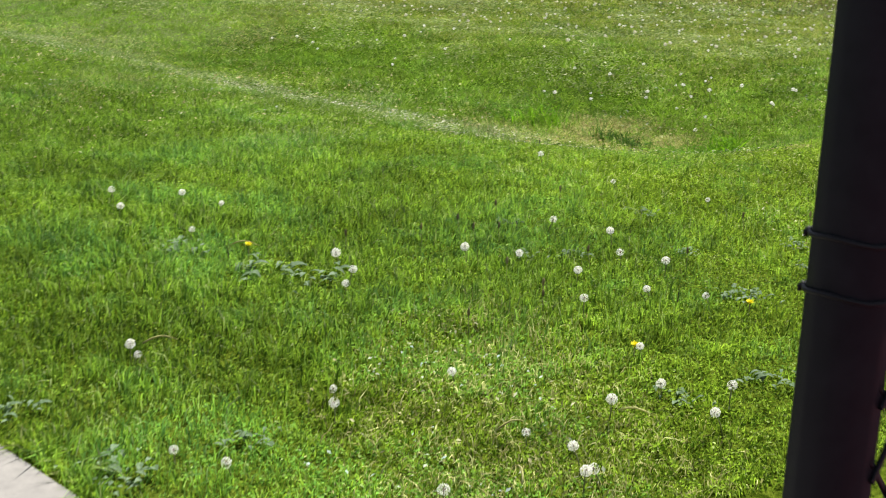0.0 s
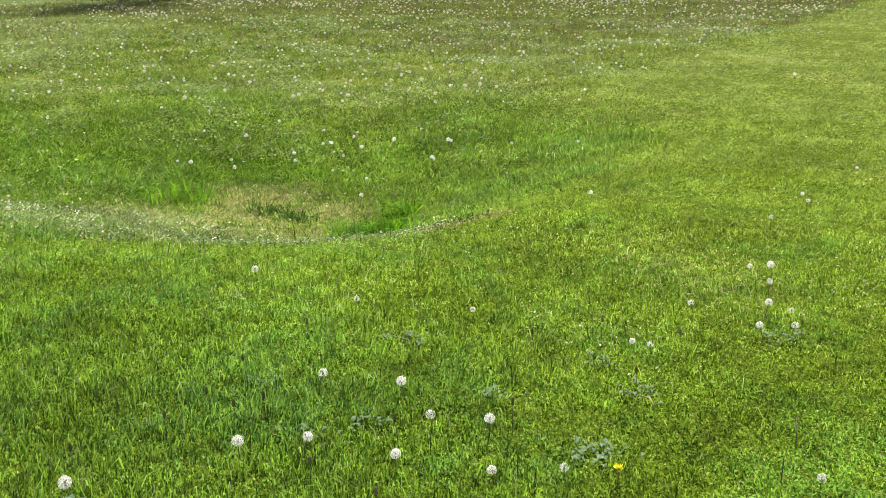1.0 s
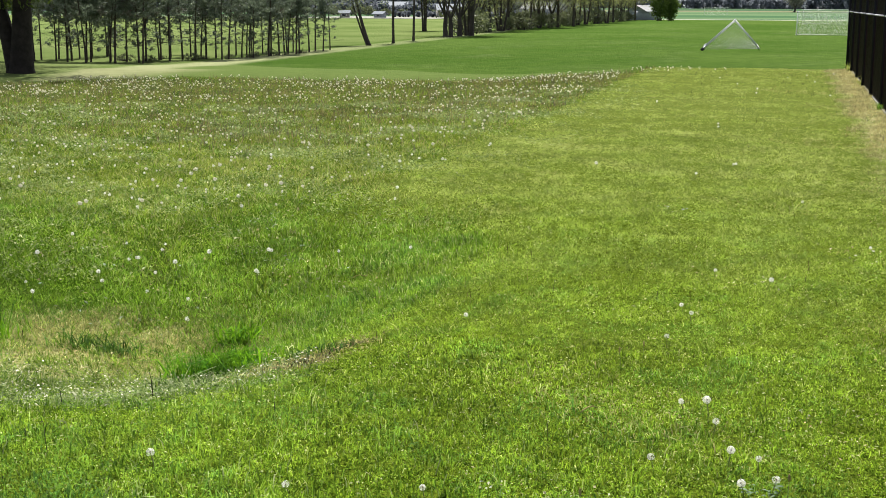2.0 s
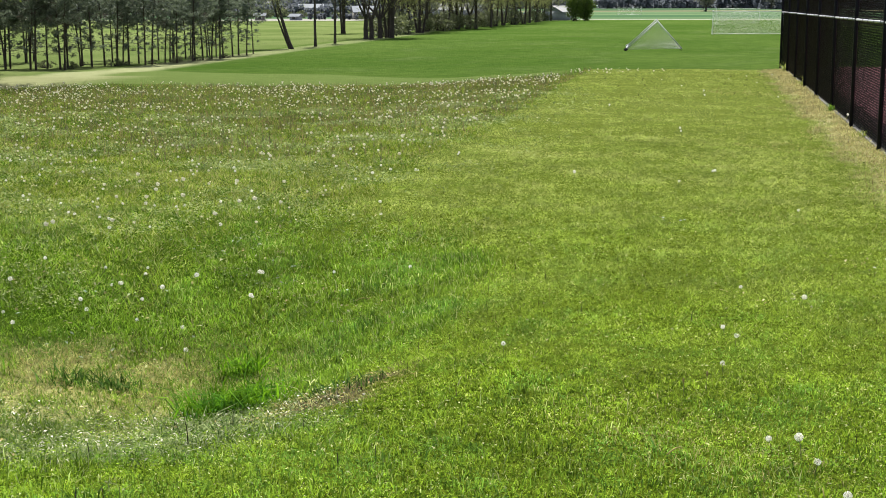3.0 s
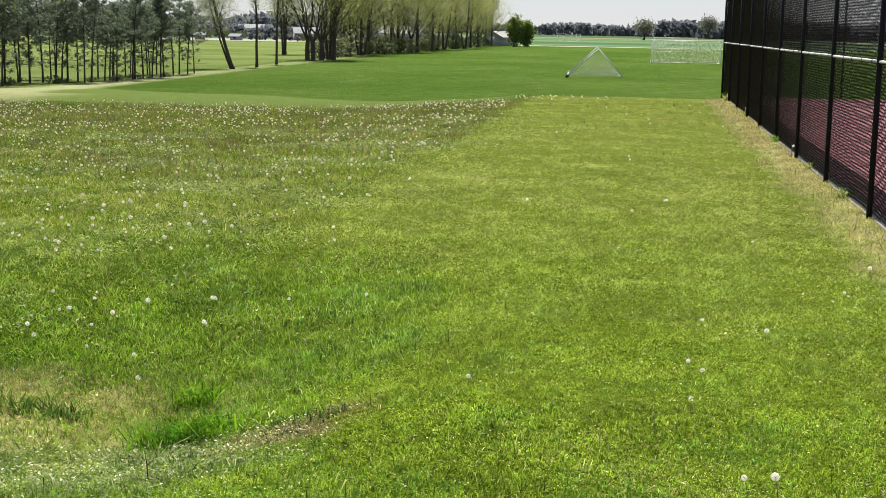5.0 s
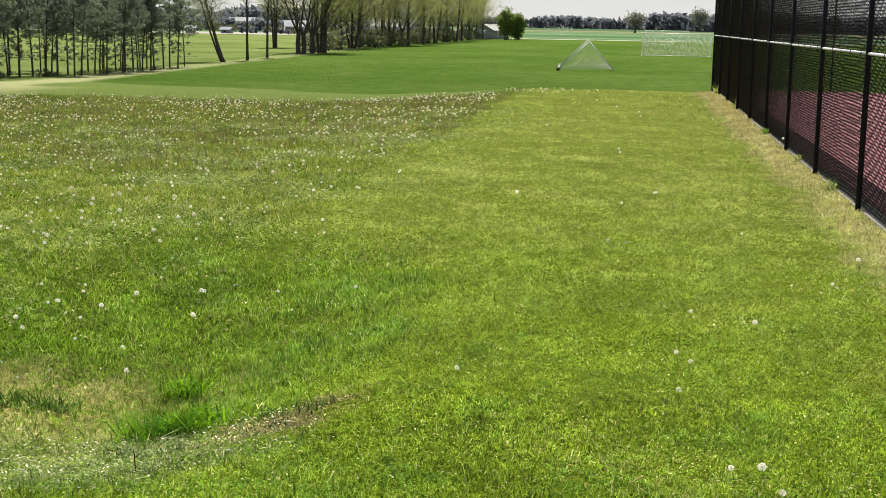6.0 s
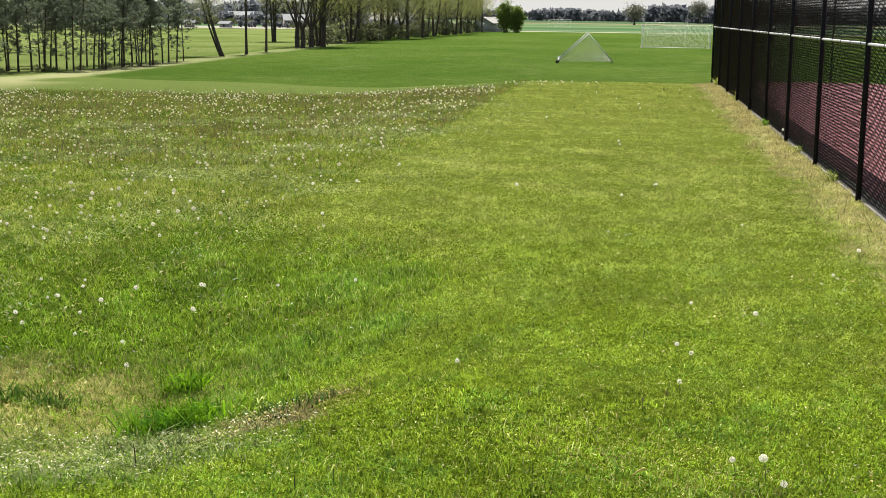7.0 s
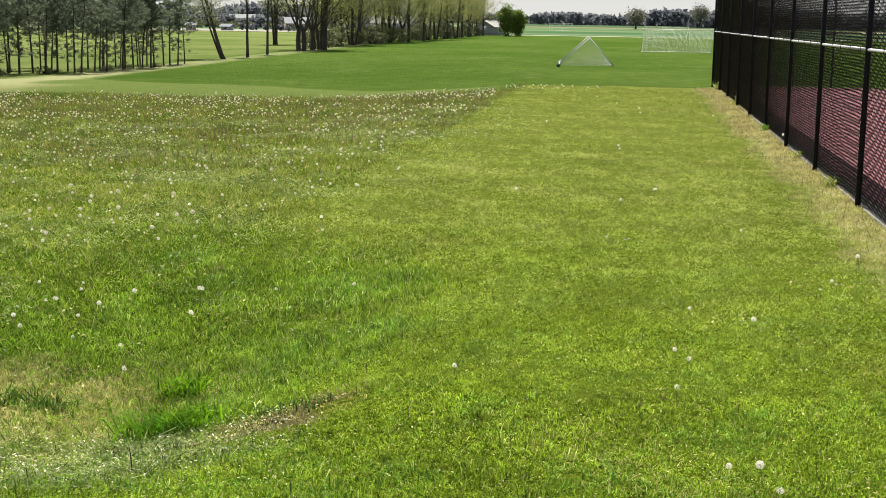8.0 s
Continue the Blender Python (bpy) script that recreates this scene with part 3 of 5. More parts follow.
# pines beside the worn path
row = [(-24.1, 46.4, 3.8), (-24.8, 48.0, 3.9), (-25.4, 50.5, 4.0), (-24.5, 49.5, 4.0), (-24.6, 50.9, 3.9), (-24.4, 51.7, 3.7), (-24.3, 52.6, 4.0), (-24.2, 53.4, 3.45),
       (-23.2, 51.8, 3.65), (-23.2, 52.5, 3.9), (-23.5, 54.6, 3.2), (-23.6, 55.4, 3.2), (-23.8, 56.2, 3.25), (-22.9, 54.5, 3.3), (-23.5, 58.1, 4.1), (-23.3, 58.6, 3.85),
       (-23.1, 56.8, 4.0), (-23.4, 60.0, 3.8), (-23.2, 60.6, 4.0), (-23.3, 61.3, 3.9), (-23.8, 64.0, 4.0), (-24.2, 66.0, 4.1), (-23.9, 66.4, 3.75), (-24.3, 68.6, 3.4)]
back = [(-29.5, 49.3), (-29.5, 50.0), (-29.1, 50.3), (-29.3, 51.7), (-29.4, 53.2), (-30.3, 55.6)]
back += [(float(rt.uniform(-31, -25)), float(rt.uniform(46, 58))) for _ in range(10)] + [(float(rt.uniform(-26.0, -24.3)), float(rt.uniform(58, 68))) for _ in range(7)]
row += [(x, y, float(rt.uniform(3.2, 3.6))) for x, y in back]
rt.shuffle(row)
pines = [make_pine(100 + k, 3.85, 0.037) for k in range(6)]
for i, (x, y, hh) in enumerate(row):
    ob = pines[i] if i < 6 else copy_thing(pines[i % 6], Matrix())
    s = hh / 3.85
    ob.location, ob.rotation_euler, ob.scale = (x, y, gz(x, y) - 0.03), (0, 0, rt.uniform(0, 6.28)), (s * 1.05, s * 1.05, s)
    ob["group"] = "pines beside the path"

# more of them where the row is thickest
rp = np.random.default_rng(77)
for i, (x, y) in enumerate([(-25.2, 46.2), (-25.8, 46.9), (-26.3, 45.9), (-26.9, 47.0), (-25.5, 47.7), (-26.6, 48.4), (-27.4, 46.4), (-27.9, 47.6), (-24.6, 47.0)]):
    ob = copy_thing(pines[i % 6], Matrix())
    s = rp.uniform(3.4, 4.1) / 3.85
    ob.location, ob.rotation_euler, ob.scale = (x, y, gz(x, y) - 0.03), (0, 0, rp.uniform(0, 6.28)), (s * 1.05, s * 1.05, s)

# tall trees with leaders, upright limbs and fine twigs
def make_tall(seed, height, stems, mat_name, per, size, start, limbs, angle, label, twigs=5, droop=0.0, reach=0.24, haze=0.16):
    """stems: foot offset x, y, lean x, lean y, radius, share of the height."""
    rg = np.random.default_rng(seed)
    tree = empty("tree", label=label, category="tree")
    t, tips = Tubes(), []
    for sx, sy, lx, ly, r, share in stems:
        H = height * share
        fs = (0, 0.04, 0.15, 0.3, 0.45, 0.6, 0.75, 0.88, 1.0)
        wob = np.cumsum(rg.normal(0, 0.010 * H, (9, 2)), axis=0) * 0.8
        line = [Vector((sx + lx * H * f ** 0.9 + wob[i][0] * f, sy + ly * H * f ** 0.9 + wob[i][1] * f, H * f)) for i, f in enumerate(fs)]
        t.tube([line[0] - Vector((0, 0, 0.3))] + line, [r * 1.5] + [r * (1.3 if f == 0 else 1.06 - 0.98 * f) for f in fs], 8, False)
        for i in range(int(limbs * share)):
            f = start + (0.98 - start) * (i + rg.random()) / (limbs * share)
            j = max(k for k in range(8) if fs[k] <= f)
            p = line[j].lerp(line[j + 1], (f - fs[j]) / (fs[j + 1] - fs[j]))
            az = rg.uniform(0, 2 * math.pi)
            k = angle * rg.uniform(0.6, 1.4)
            d = Vector((math.cos(az) * k, math.sin(az) * k, 1.0)).normalized()
            L = height * rg.uniform(0.45, 1.0) * (reach * (1 - f) + 0.065)
            rr = max(0.008, r * (1.0 - f) * 0.34)
            pts = [p]
            for q in range(3):
                d = (d + Vector(rg.normal(0, 0.16, 3)) + Vector((0, 0, 0.12 - droop * 0.25 * q))).normalized()
                pts.append(pts[-1] + d * L / 3)
            t.tube(pts, (rr, rr * 0.75, rr * 0.5, rr * 0.2), 4, False)
            tips += [tuple(q) for q in pts[1:]]
            for w in range(twigs):
                g0 = pts[1 + w % 3]
                e = (d * 0.6 + Vector(rg.normal(0, 0.55, 3)) + Vector((0, 0, 0.2 - droop))).normalized()
                TL = L * rg.uniform(0.25, 0.55)
                g1 = g0 + e * TL
                t.tube([g0, g1], (max(0.006, rr * 0.4), 0.004), 3, False)
                tips += [tuple(g0.lerp(g1, 0.4)), tuple(g0.lerp(g1, 0.75)), tuple(g1)]
    part("trunk", t.mesh("trunk", True), M["bark"], tree)
    v, q = flakes(rg, tips, size, per, haze, 1.0 + droop, droop * 2)
    part("crown", soup("crown", v, q), M[mat_name], tree)
    return tree


# three slim trees beside the path, one of them leaning
for sd, x, y, hh, stems, st, dr, ang, lb in (
        (31, -25.5, 79.3, 8.6, [(0, 0, -0.30, 0.03, 0.115, 1.0), (-0.12, 0.0, -0.40, 0.10, 0.07, 0.8)], 0.30, 0.7, 0.9, "leaning tree with a thin pale budding crown beside the path"),
        (32, -26.05, 86.3, 9.6, [(0, 0, -0.015, 0.02, 0.095, 1.0)], 0.32, 0.1, 0.42, "slim upright tree with thin budding crown"),
        (33, -27.5, 96.3, 10.4, [(0, 0, 0.02, 0.0, 0.095, 1.0)], 0.26, 0.1, 0.5, "slim upright tree with thin budding crown"),
        (34, -45.6, 119.5, 7.4, [(0, 0, 0.0, 0.0, 0.06, 1.0), (0.1, 0, 0.05, 0.0, 0.04, 0.95)], 0.35, 0.0, 0.3, "bare upright young tree behind the pines")):
    make_tall(sd, hh, stems, "pale", 1 if sd == 34 else (14 if sd == 31 else 6), 0.012 if sd == 34 else 0.030, st, 18 if sd == 34 else 46, ang, lb, 3 if sd == 34 else 9, dr, 0.42 if sd == 31 else 0.28, 0.16).location = (x, y, gz(x, y))

# belt of fresh green trees along the field
belt = [(-29.7, 123.0), (-33.6, 149.0), (-33.8, 156.0), (-34.4, 163.0), (-33.6, 173.0), (-33.4, 178.0),
        (-31.8, 184.0), (-31.5, 195.0), (-32.5, 228.0), (-31.3, 231.0), (-32.9, 272.0), (-32.0, 277.0)]
belt += [(float(x - rt.uniform(2, 9)), float(y + rt.uniform(-4, 14))) for x, y in belt[1:] for _ in range(1)]
belt += [(-29.1, 121.5), (-32.2, 205.0), (-32.6, 214.0), (-32.0, 243.0), (-32.3, 256.0)]
one = [(0, 0, 0.02, 0, 0.19, 1.0)]
two = [(0, 0, 0.07, 0.0, 0.17, 1.0), (-0.3, 0.1, -0.14, 0.04, 0.13, 0.9)]
three = [(0, 0, 0.02, 0.02, 0.15, 1.0), (0.3, 0, 0.14, 0.0, 0.11, 0.9), (-0.3, 0.2, -0.16, 0.02, 0.11, 0.85)]
fresh, sparse = "tall tree with fresh yellow-green spring leaves", "tall tree with sparse pale budding crown"
protos = [make_tall(41 + k, 13.5, (two, one, three, one, two)[k], ("spring", "spring", "pale", "olive", "olive")[k], (8, 11, 6, 10, 8)[k], (0.085, 0.088, 0.075, 0.085, 0.085)[k],
                    (0.15, 0.12, 0.18, 0.10, 0.16)[k], (40, 44, 40, 44, 40)[k], (1.15, 1.35, 0.95, 1.25, 1.2)[k], sparse if k == 2 else fresh, 7, 0.0, 0.50, 0.42) for k in range(5)]
for k in range(5):
    plant(protos[k], belt[k::5], rt, 0.85, 1.15, "trees along the field edge")

# older ones among them, with heavy forking limbs
old = make_tree(51, 13.0, 0.23, 0, "olive", 6, 0.075, 4, 0.15, (0.02, 0), False, 0.5, "old tree with dark forking limbs and thin young leaves")
plant(old, [(-28.8, 112.6), (-29.6, 119.0), (-29.9, 115.0), (-34.5, 147.0), (-33.0, 186.0), (-32.6, 262.0)], rt, 0.85, 1.05, "trees along the field edge")

# old willows nearer by, with hanging leaves
def make_willow(seed, height, r, stems, label):
    rg = np.random.default_rng(seed)
    tree = empty("willow_tree", label=label, category="tree")
    t, tips = Tubes(), []
    for sx, sy, rr in stems:
        b = Vector((sx * 0.4, sy * 0.4, -0.3))
        m1, m2 = Vector((sx * 0.9, sy, 1.0)), Vector((sx * 2.0, sy * 2, 2.6))
        t.tube([b, b + Vector((0, 0, 0.4)), m1, m2], (rr * 1.6, rr * 1.25, rr, rr * 0.85), 12, False)
        for _ in range(4):
            bough(t, rg, m2 - Vector((0, 0, 0.1)), (sx + rg.normal(0, 0.5), sy + rg.normal(0, 0.5), 1.0), height * 0.3, rr * 0.5, 2, tips, 0.3, 3, 0.06, 8)
    part("trunk", t.mesh("trunk", True), M["willowbark"], tree)
    strands = []
    for x, y, z in tips:
        for _ in range(2):
            a, L = rg.uniform(0, 6.28), rg.uniform(1.0, max(1.2, z - 2.2))
            ox, oy = math.cos(a) * rg.uniform(0.1, 0.9), math.sin(a) * rg.uniform(0.1, 0.9)
            strands += [(x + ox * min(1, f * 3), y + oy * min(1, f * 3), z - f * L) for f in np.linspace(0, 1, 9)]
    v, q = flakes(rg, strands, 0.07, 3, 0.07, 2.0, 2.0)
    part("crown", soup("crown", v, q), M["willow"], tree)
    return tree


w1 = make_willow(61, 8.5, 0.28, [(0.10, 0.0, 0.27), (-0.42, 0.05, 0.20)], "old forked willow with dark bark and hanging leaves")
w1.location = (-19.7, 30.9, gz(-19.7, 30.9))
w2 = make_willow(62, 9.0, 0.4, [(-0.12, 0.0, 0.36), (0.40, 0.1, 0.24)], "old broad willow with dark bark and hanging leaves")
w2.location = (-25.3, 37.6, gz(-25.3, 37.6))
w3 = make_willow(63, 9.0, 0.34, [(0.05, 0.0, 0.34)], "old willow with a single dark trunk")
w3.location = (-40.0, 57.3, gz(-40, 57))
w4 = make_willow(64, 8.5, 0.3, [(0.02, 0.05, 0.30)], "willow with a single dark trunk")
w4.location = (-29.4, 46.6, gz(-29.4, 46.6))

w5 = make_willow(65, 8.0, 0.3, [(0.02, 0.0, 0.27)], "willow with one stout dark trunk at the edge of the meadow")
w5.location = (-19.1, 25.0, gz(-19.1, 25.0))

# rounded bushes, thickets and a lone field tree
def make_bush(seed, w, h, mat_name, name, label, n=220, size=0.22):
    rg = np.random.default_rng(seed)
    b = empty(name, label=label, category="bush")
    t, tips = Tubes(), []
    for _ in range(9):
        bough(t, rg, (rg.normal(0, w * 0.1), rg.normal(0, w * 0.1), -0.1), (rg.normal(0, 0.5), rg.normal(0, 0.5), 1.0), h * 0.45, 0.05, 2, tips, 0.3, 3, 0.1, 5)
    part("stems", t.mesh("stems"), M["bark"], b)
    u = rg.normal(0, 1, (n, 3))
    u /= np.linalg.norm(u, axis=1)[:, None]
    rad = rg.uniform(0.35, 1.0, n)[:, None] ** 0.6
    c = u * rad * np.array([w / 2, w / 2, h / 2]) * rg.uniform(0.75, 1.12, (n, 1)) + np.array([0, 0, h * 0.5])
    c[:, 2] = np.maximum(c[:, 2], 0.1)
    v, q = flakes(rg, c, size, 14, size * 1.1)
    part("leaves", soup("leaves", v, q), M[mat_name], b)
    return b


for x, y, w, h, sd in ((-26.5, 270.0, 3.3, 6.8, 71), (-24.3, 271.5, 3.2, 5.6, 72)):
    make_bush(sd, w, h, "bush", "bush", "dense dark green rounded bush").location = (x, y, gz(x, y))
th = make_bush(73, 4.0, 2.0, "thicket", "thicket", "brownish low thicket under the trees", 60, 0.16)
plant(th, [(-34.5, 160), (-35, 168), (-34.0, 176), (-35.5, 152), (-33.0, 190), (-33.5, 205), (-34, 215), (-34.5, 245), (-36, 184), (-32.6, 258),
           (-31.5, 128), (-32.5, 134), (-33.5, 140), (-34.2, 145), (-33.0, 165), (-32.6, 181), (-32.8, 198), (-32.2, 222), (-33.0, 236), (-32.8, 250), (-32.4, 268), (-36.5, 172), (-37.0, 196), (-104, 336), (-99, 334), (-109, 337), (-94, 335), (-89, 333), (-114, 338), (-84, 334), (-79, 332), (-119, 338), (-74, 334)], rt, 0.8, 1.3, "thickets under the trees")
low = make_bush(74, 1.1, 0.34, "thicket", "shrub", "dark low shrub under the pines", 26, 0.045)
plant(low, [(-24.4, 47.5), (-25.2, 49.0), (-24.0, 50.6), (-24.2, 52.2), (-23.4, 53.0), (-23.2, 54.9), (-23.7, 56.5), (-23.3, 57.7), (-23.3, 59.3), (-23.4, 61.9),
            (-26.0, 48.5), (-26.1, 52.0)], rt, 0.35, 0.9, "shrubs under the pines")
lone = make_tree(81, 9.5, 0.3, 0, "hazetree", 7, 0.34, 3, 0.2, (0, 0), False, 0.9, "lone broad tree standing in the far fields")
lone.location, lone.scale = (-0.9, 578, gz(-0.9, 578)), (1.3, 1.3, 1.12)
far_lone = copy_thing(lone, pose(33.0, 735, gz(33, 735), 0, 0, 70))
far_lone.scale = (1.3, 1.3, 1.55)


def far_woods(name, seed, x0, x1, y, depth, h0, h1, step, label):
    """Distant woodland as a ragged mass of leaf sprays with trunks."""
    rg = np.random.default_rng(seed)
    v_all, q_all, off = [], [], 0
    t = Tubes()
    x = x0
    while x < x1:
        yy = y + rg.uniform(0, depth)
        h = rg.uniform(h0, h1) * (1 + 0.25 * math.sin(x * 0.021) + 0.15 * math.sin(x * 0.09))
        base = gz(x, yy)
        t.tube([(x, yy, base - 0.5), (x, yy, base + h * 0.6)], (0.3, 0.15), 4, False)
        c = rg.uniform(-1, 1, (30, 3)) * np.array([h * 0.34, h * 0.2, h * 0.42]) + np.array([x, yy, base + h * 0.44])
        c[:, 2] = np.maximum(c[:, 2], base + 0.4)
        v, q = flakes(rg, c, h * 0.19, 3, h * 0.06, 1.0, 0.0, 0.6)
        v_all.append(v)
        q_all.append(q + off)
        off += len(v)
        x += step * rg.uniform(0.5, 1.5)
    wood = empty(name, label=label, category="woods", kind="stuff")
    part("crowns", soup("crowns", np.concatenate(v_all), np.concatenate(q_all)), M["hazewood"], wood)
    part("trunks", t.mesh("trunks"), M["bark"], wood)
    return wood


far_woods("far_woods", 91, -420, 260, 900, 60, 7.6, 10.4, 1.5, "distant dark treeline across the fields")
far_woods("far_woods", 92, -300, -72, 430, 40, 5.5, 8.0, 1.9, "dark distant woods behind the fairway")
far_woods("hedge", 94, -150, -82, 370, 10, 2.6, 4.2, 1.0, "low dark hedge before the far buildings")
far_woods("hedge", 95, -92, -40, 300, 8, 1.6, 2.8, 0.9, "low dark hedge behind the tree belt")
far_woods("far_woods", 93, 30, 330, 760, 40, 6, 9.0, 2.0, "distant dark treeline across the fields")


# ---- far buildings, tower, lot ----
def plainwall(name, a, b):
    return plain(name, a, b, 3.0, 0.8, 0, 0.25, 0.15)


M["roofwhite"] = plain("pale_metal_roof", (0.22, 0.225, 0.23), (0.30, 0.30, 0.30), 2.0, 0.9, 0.0, 0.1)
M["roofblue"] = plain("pale_blue_roof", (0.12, 0.135, 0.155), (0.18, 0.195, 0.22), 2.0, 0.95)
M["gravel"] = plain("pale_gravel", (0.14, 0.14, 0.12), (0.24, 0.235, 0.20), 3.0, 0.95, 0, 0.1, 0.5)
M["wallgrey"] = plainwall("grey_siding", (0.22, 0.24, 0.28), (0.30, 0.32, 0.36))
M["wallcream"] = plainwall("cream_siding", (0.17, 0.16, 0.14), (0.24, 0.225, 0.20))
M["glass"] = plain("dark_pane", (0.02, 0.022, 0.025), (0.04, 0.042, 0.046), 2.0, 0.12, 0, 0.6, 0.0)


def make_house(x, y, w, d, h, ridge, wall, roof, turn, label, panes=3):
    ob = empty("house", pose(x, y, gz(x, y) - 0.05, 0, 0, turn), label=label, category="building")
    part("wall", Tubes().box((-w / 2, -d / 2, -0.3), (w / 2, d / 2, h)).poly([(-w / 2, -d / 2, h), (-w / 2, d / 2, h), (-w / 2, 0, h + ridge)]).poly([(w / 2, d / 2, h), (w / 2, -d / 2, h), (w / 2, 0, h + ridge)]).mesh("wall"), M[wall], ob)
    e, o = 0.12, 0.4
    r = Tubes()
    for s in (-1, 1):
        a = [(-w / 2 - o, s * (d / 2 + o), h - ridge * o / (d / 2)), (w / 2 + o, s * (d / 2 + o), h - ridge * o / (d / 2)), (w / 2 + o, 0, h + ridge + 0.02), (-w / 2 - o, 0, h + ridge + 0.02)]
        b = [(p[0], p[1], p[2] + e) for p in a]
        r.poly(a).poly(b[::-1])
        for i in range(4):
            r.poly([a[i], a[(i + 1) % 4], b[(i + 1) % 4], b[i]])
    part("roof", r.mesh("roof"), M[roof], ob)
    for k in range(panes):
        cx = -w / 2 + w * (k + 0.5) / panes
        win = part("window", Tubes().box((cx - 0.55, -d / 2 - 0.06, h * 0.38), (cx + 0.55, -d / 2 - 0.003, h * 0.8)).mesh("window"), M["white"], ob)
        part("pane", Tubes().box((cx - 0.45, -d / 2 - 0.075, h * 0.42), (cx + 0.45, -d / 2 - 0.062, h * 0.76)).mesh("pane"), M["glass"], win)
    return ob


make_house(-31.2, 285, 4.6, 4.6, 1.9, 1.1, "wallgrey", "roofwhite", 62, "low grey shed with a white metal roof", 1)
make_house(-80, 310, 6, 6, 1.8, 1.3, "wallcream", "roofblue", 20, "pale barn with a white metal roof behind trees")
make_house(-62, 330, 7, 6, 2.2, 1.6, "wallcream", "roofwhite", -8, "long pale barn behind trees")
make_house(-120, 398, 10, 8, 2.6, 1.1, "wallgrey", "roofblue", 3, "long low building with a pale blue-grey roof", 3)
make_house(-97.5, 284, 2.0, 1.8, 1.2, 0.4, "wallcream", "roofblue", 10, "small cream shed beside the gravel lot", 1)
make_house(-90.5, 288, 2.3, 1.6, 1.0, 0.4, "wallgrey", "roofblue", -15, "small grey shed beside the gravel lot", 1)
slab("lot", (-108.0, 274.0, gz(-92, 290) - 0.5), (-74.0, 318.0, gz(-92, 290) + 0.06), M["gravel"], "pale gravel lot beyond the fairway", "pavement")
tower = empty("water_tower", pose(-346, 850, gz(-346, 850)), label="pale tall water tower column far off", category="tower")
part("column", Tubes().tube([(0, 0, -1), (0, 0, 3), (0, 0, 8), (0, 0, 42), (0, 0, 48)], (4.2, 3.4, 2.3, 2.2, 3.2), 20).mesh("column", True), M["white"], tower)


# ---- soccer goals ----
def net_plane(a, b, c, d, n1, n2, r=0.0032):
    """Net strands between the edges a-b and d-c, and across."""
    a, b, c, d = (Vector(p) for p in (a, b, c, d))
    t = Tubes()
    for i in range(n1 + 1):
        p, q = a.lerp(b, i / n1), d.lerp(c, i / n1)
        if (p - q).length > 0.02:
            t.tube([p, q], (r, r), 3, False)
    for j in range(1, n2):
        p, q = a.lerp(d, j / n2), b.lerp(c, j / n2)
        if (p - q).length > 0.02:
            t.tube([p, q], (r, r), 3, False)
    return t.mesh("net")


def make_goal(label, n1=30, n2=12, side=(12, 10, 0.0018), paint="white", strand=0.0055):
    """Goal 7.32 by 2.44 m: front frame in the x-z plane, base 2.1 m deep behind it (+y)."""
    W, Hh, D, k = 3.66, 2.44, 2.1, 0.032
    g = empty("soccer_goal", label=label, category="goal")
    for s in (-1, 1):
        part("goalpost", Tubes().tube([(s * W, 0, 0), (s * W, 0, Hh)], (k, k), 10).mesh("goalpost", True), M[paint], g)
        part("side_bar", Tubes().tube([(s * W, 0.02, 0.04), (s * W, D, 0.04)], (0.028, 0.028), 8).mesh("side_bar", True), M[paint], g)
        part("side_net", net_plane((s * W, 0, 0.05), (s * W, 0, Hh), (s * W, D, 0.05), (s * W, D, 0.05), *side), M["net"] if paint == "white" else M["dullnet"], g)
        part("corner_cap", Tubes().box((s * W - 0.09, -0.09, Hh - 0.10), (s * W + 0.09, 0.09, Hh + 0.09)).mesh("corner_cap"), M["black"] if s < 0 and paint != "white" else M[paint], g)
    part("crossbar", Tubes().tube([(-W, 0, Hh), (W, 0, Hh)], (k, k), 10).mesh("crossbar", True), M[paint], g)
    part("rear_bar", Tubes().tube([(-W, D, 0.04), (W, D, 0.04)], (0.028, 0.028), 8).mesh("rear_bar", True), M[paint], g)
    part("back_net", net_plane((-W, 0, Hh), (W, 0, Hh), (W, D, 0.05), (-W, D, 0.05), n1, n2, strand), M["net"] if paint == "white" else M["dullnet"], g)
    return g


goal = make_goal("white soccer goal standing upright on the field", 56, 26, (14, 12, 0.006), "white", 0.009)
goal["group"] = "soccer goals"
goal.matrix_basis = pose(4.1, 146.0, gz(4.1, 146), 0, 0, 3)
back_goal = make_goal("white soccer goal with a thin net far down the field")
back_goal["group"] = "soccer goals"
back_goal.matrix_basis = pose(5.0, 238.0, gz(5.0, 238), 0, 0, 2)
far_goal = copy_thing(back_goal, pose(-24.5, 430.0, gz(-24.5, 430), 0, 0, 0))
# one goal lies tipped over on its net, seen end on: its crossbar and rear bar touch the ground
tip = make_goal("white soccer goal tipped over on its net", 8, 4, (18, 15, 0.0022), "goalpaint", 0.0032)
tip["group"] = "soccer goals"
# in its own profile (y, z): front foot (0, 0), crossbar (0, 2.44), rear bar (2.1, 0.04)
ax = Vector((math.sin(radians(-2.6)), math.cos(radians(-2.6)), 0.0))      # along the crossbar, away from the path
across = Vector((ax.y, -ax.x, 0.0))                                # towards the fence
turn_a = math.atan2(1.67, 1.83)
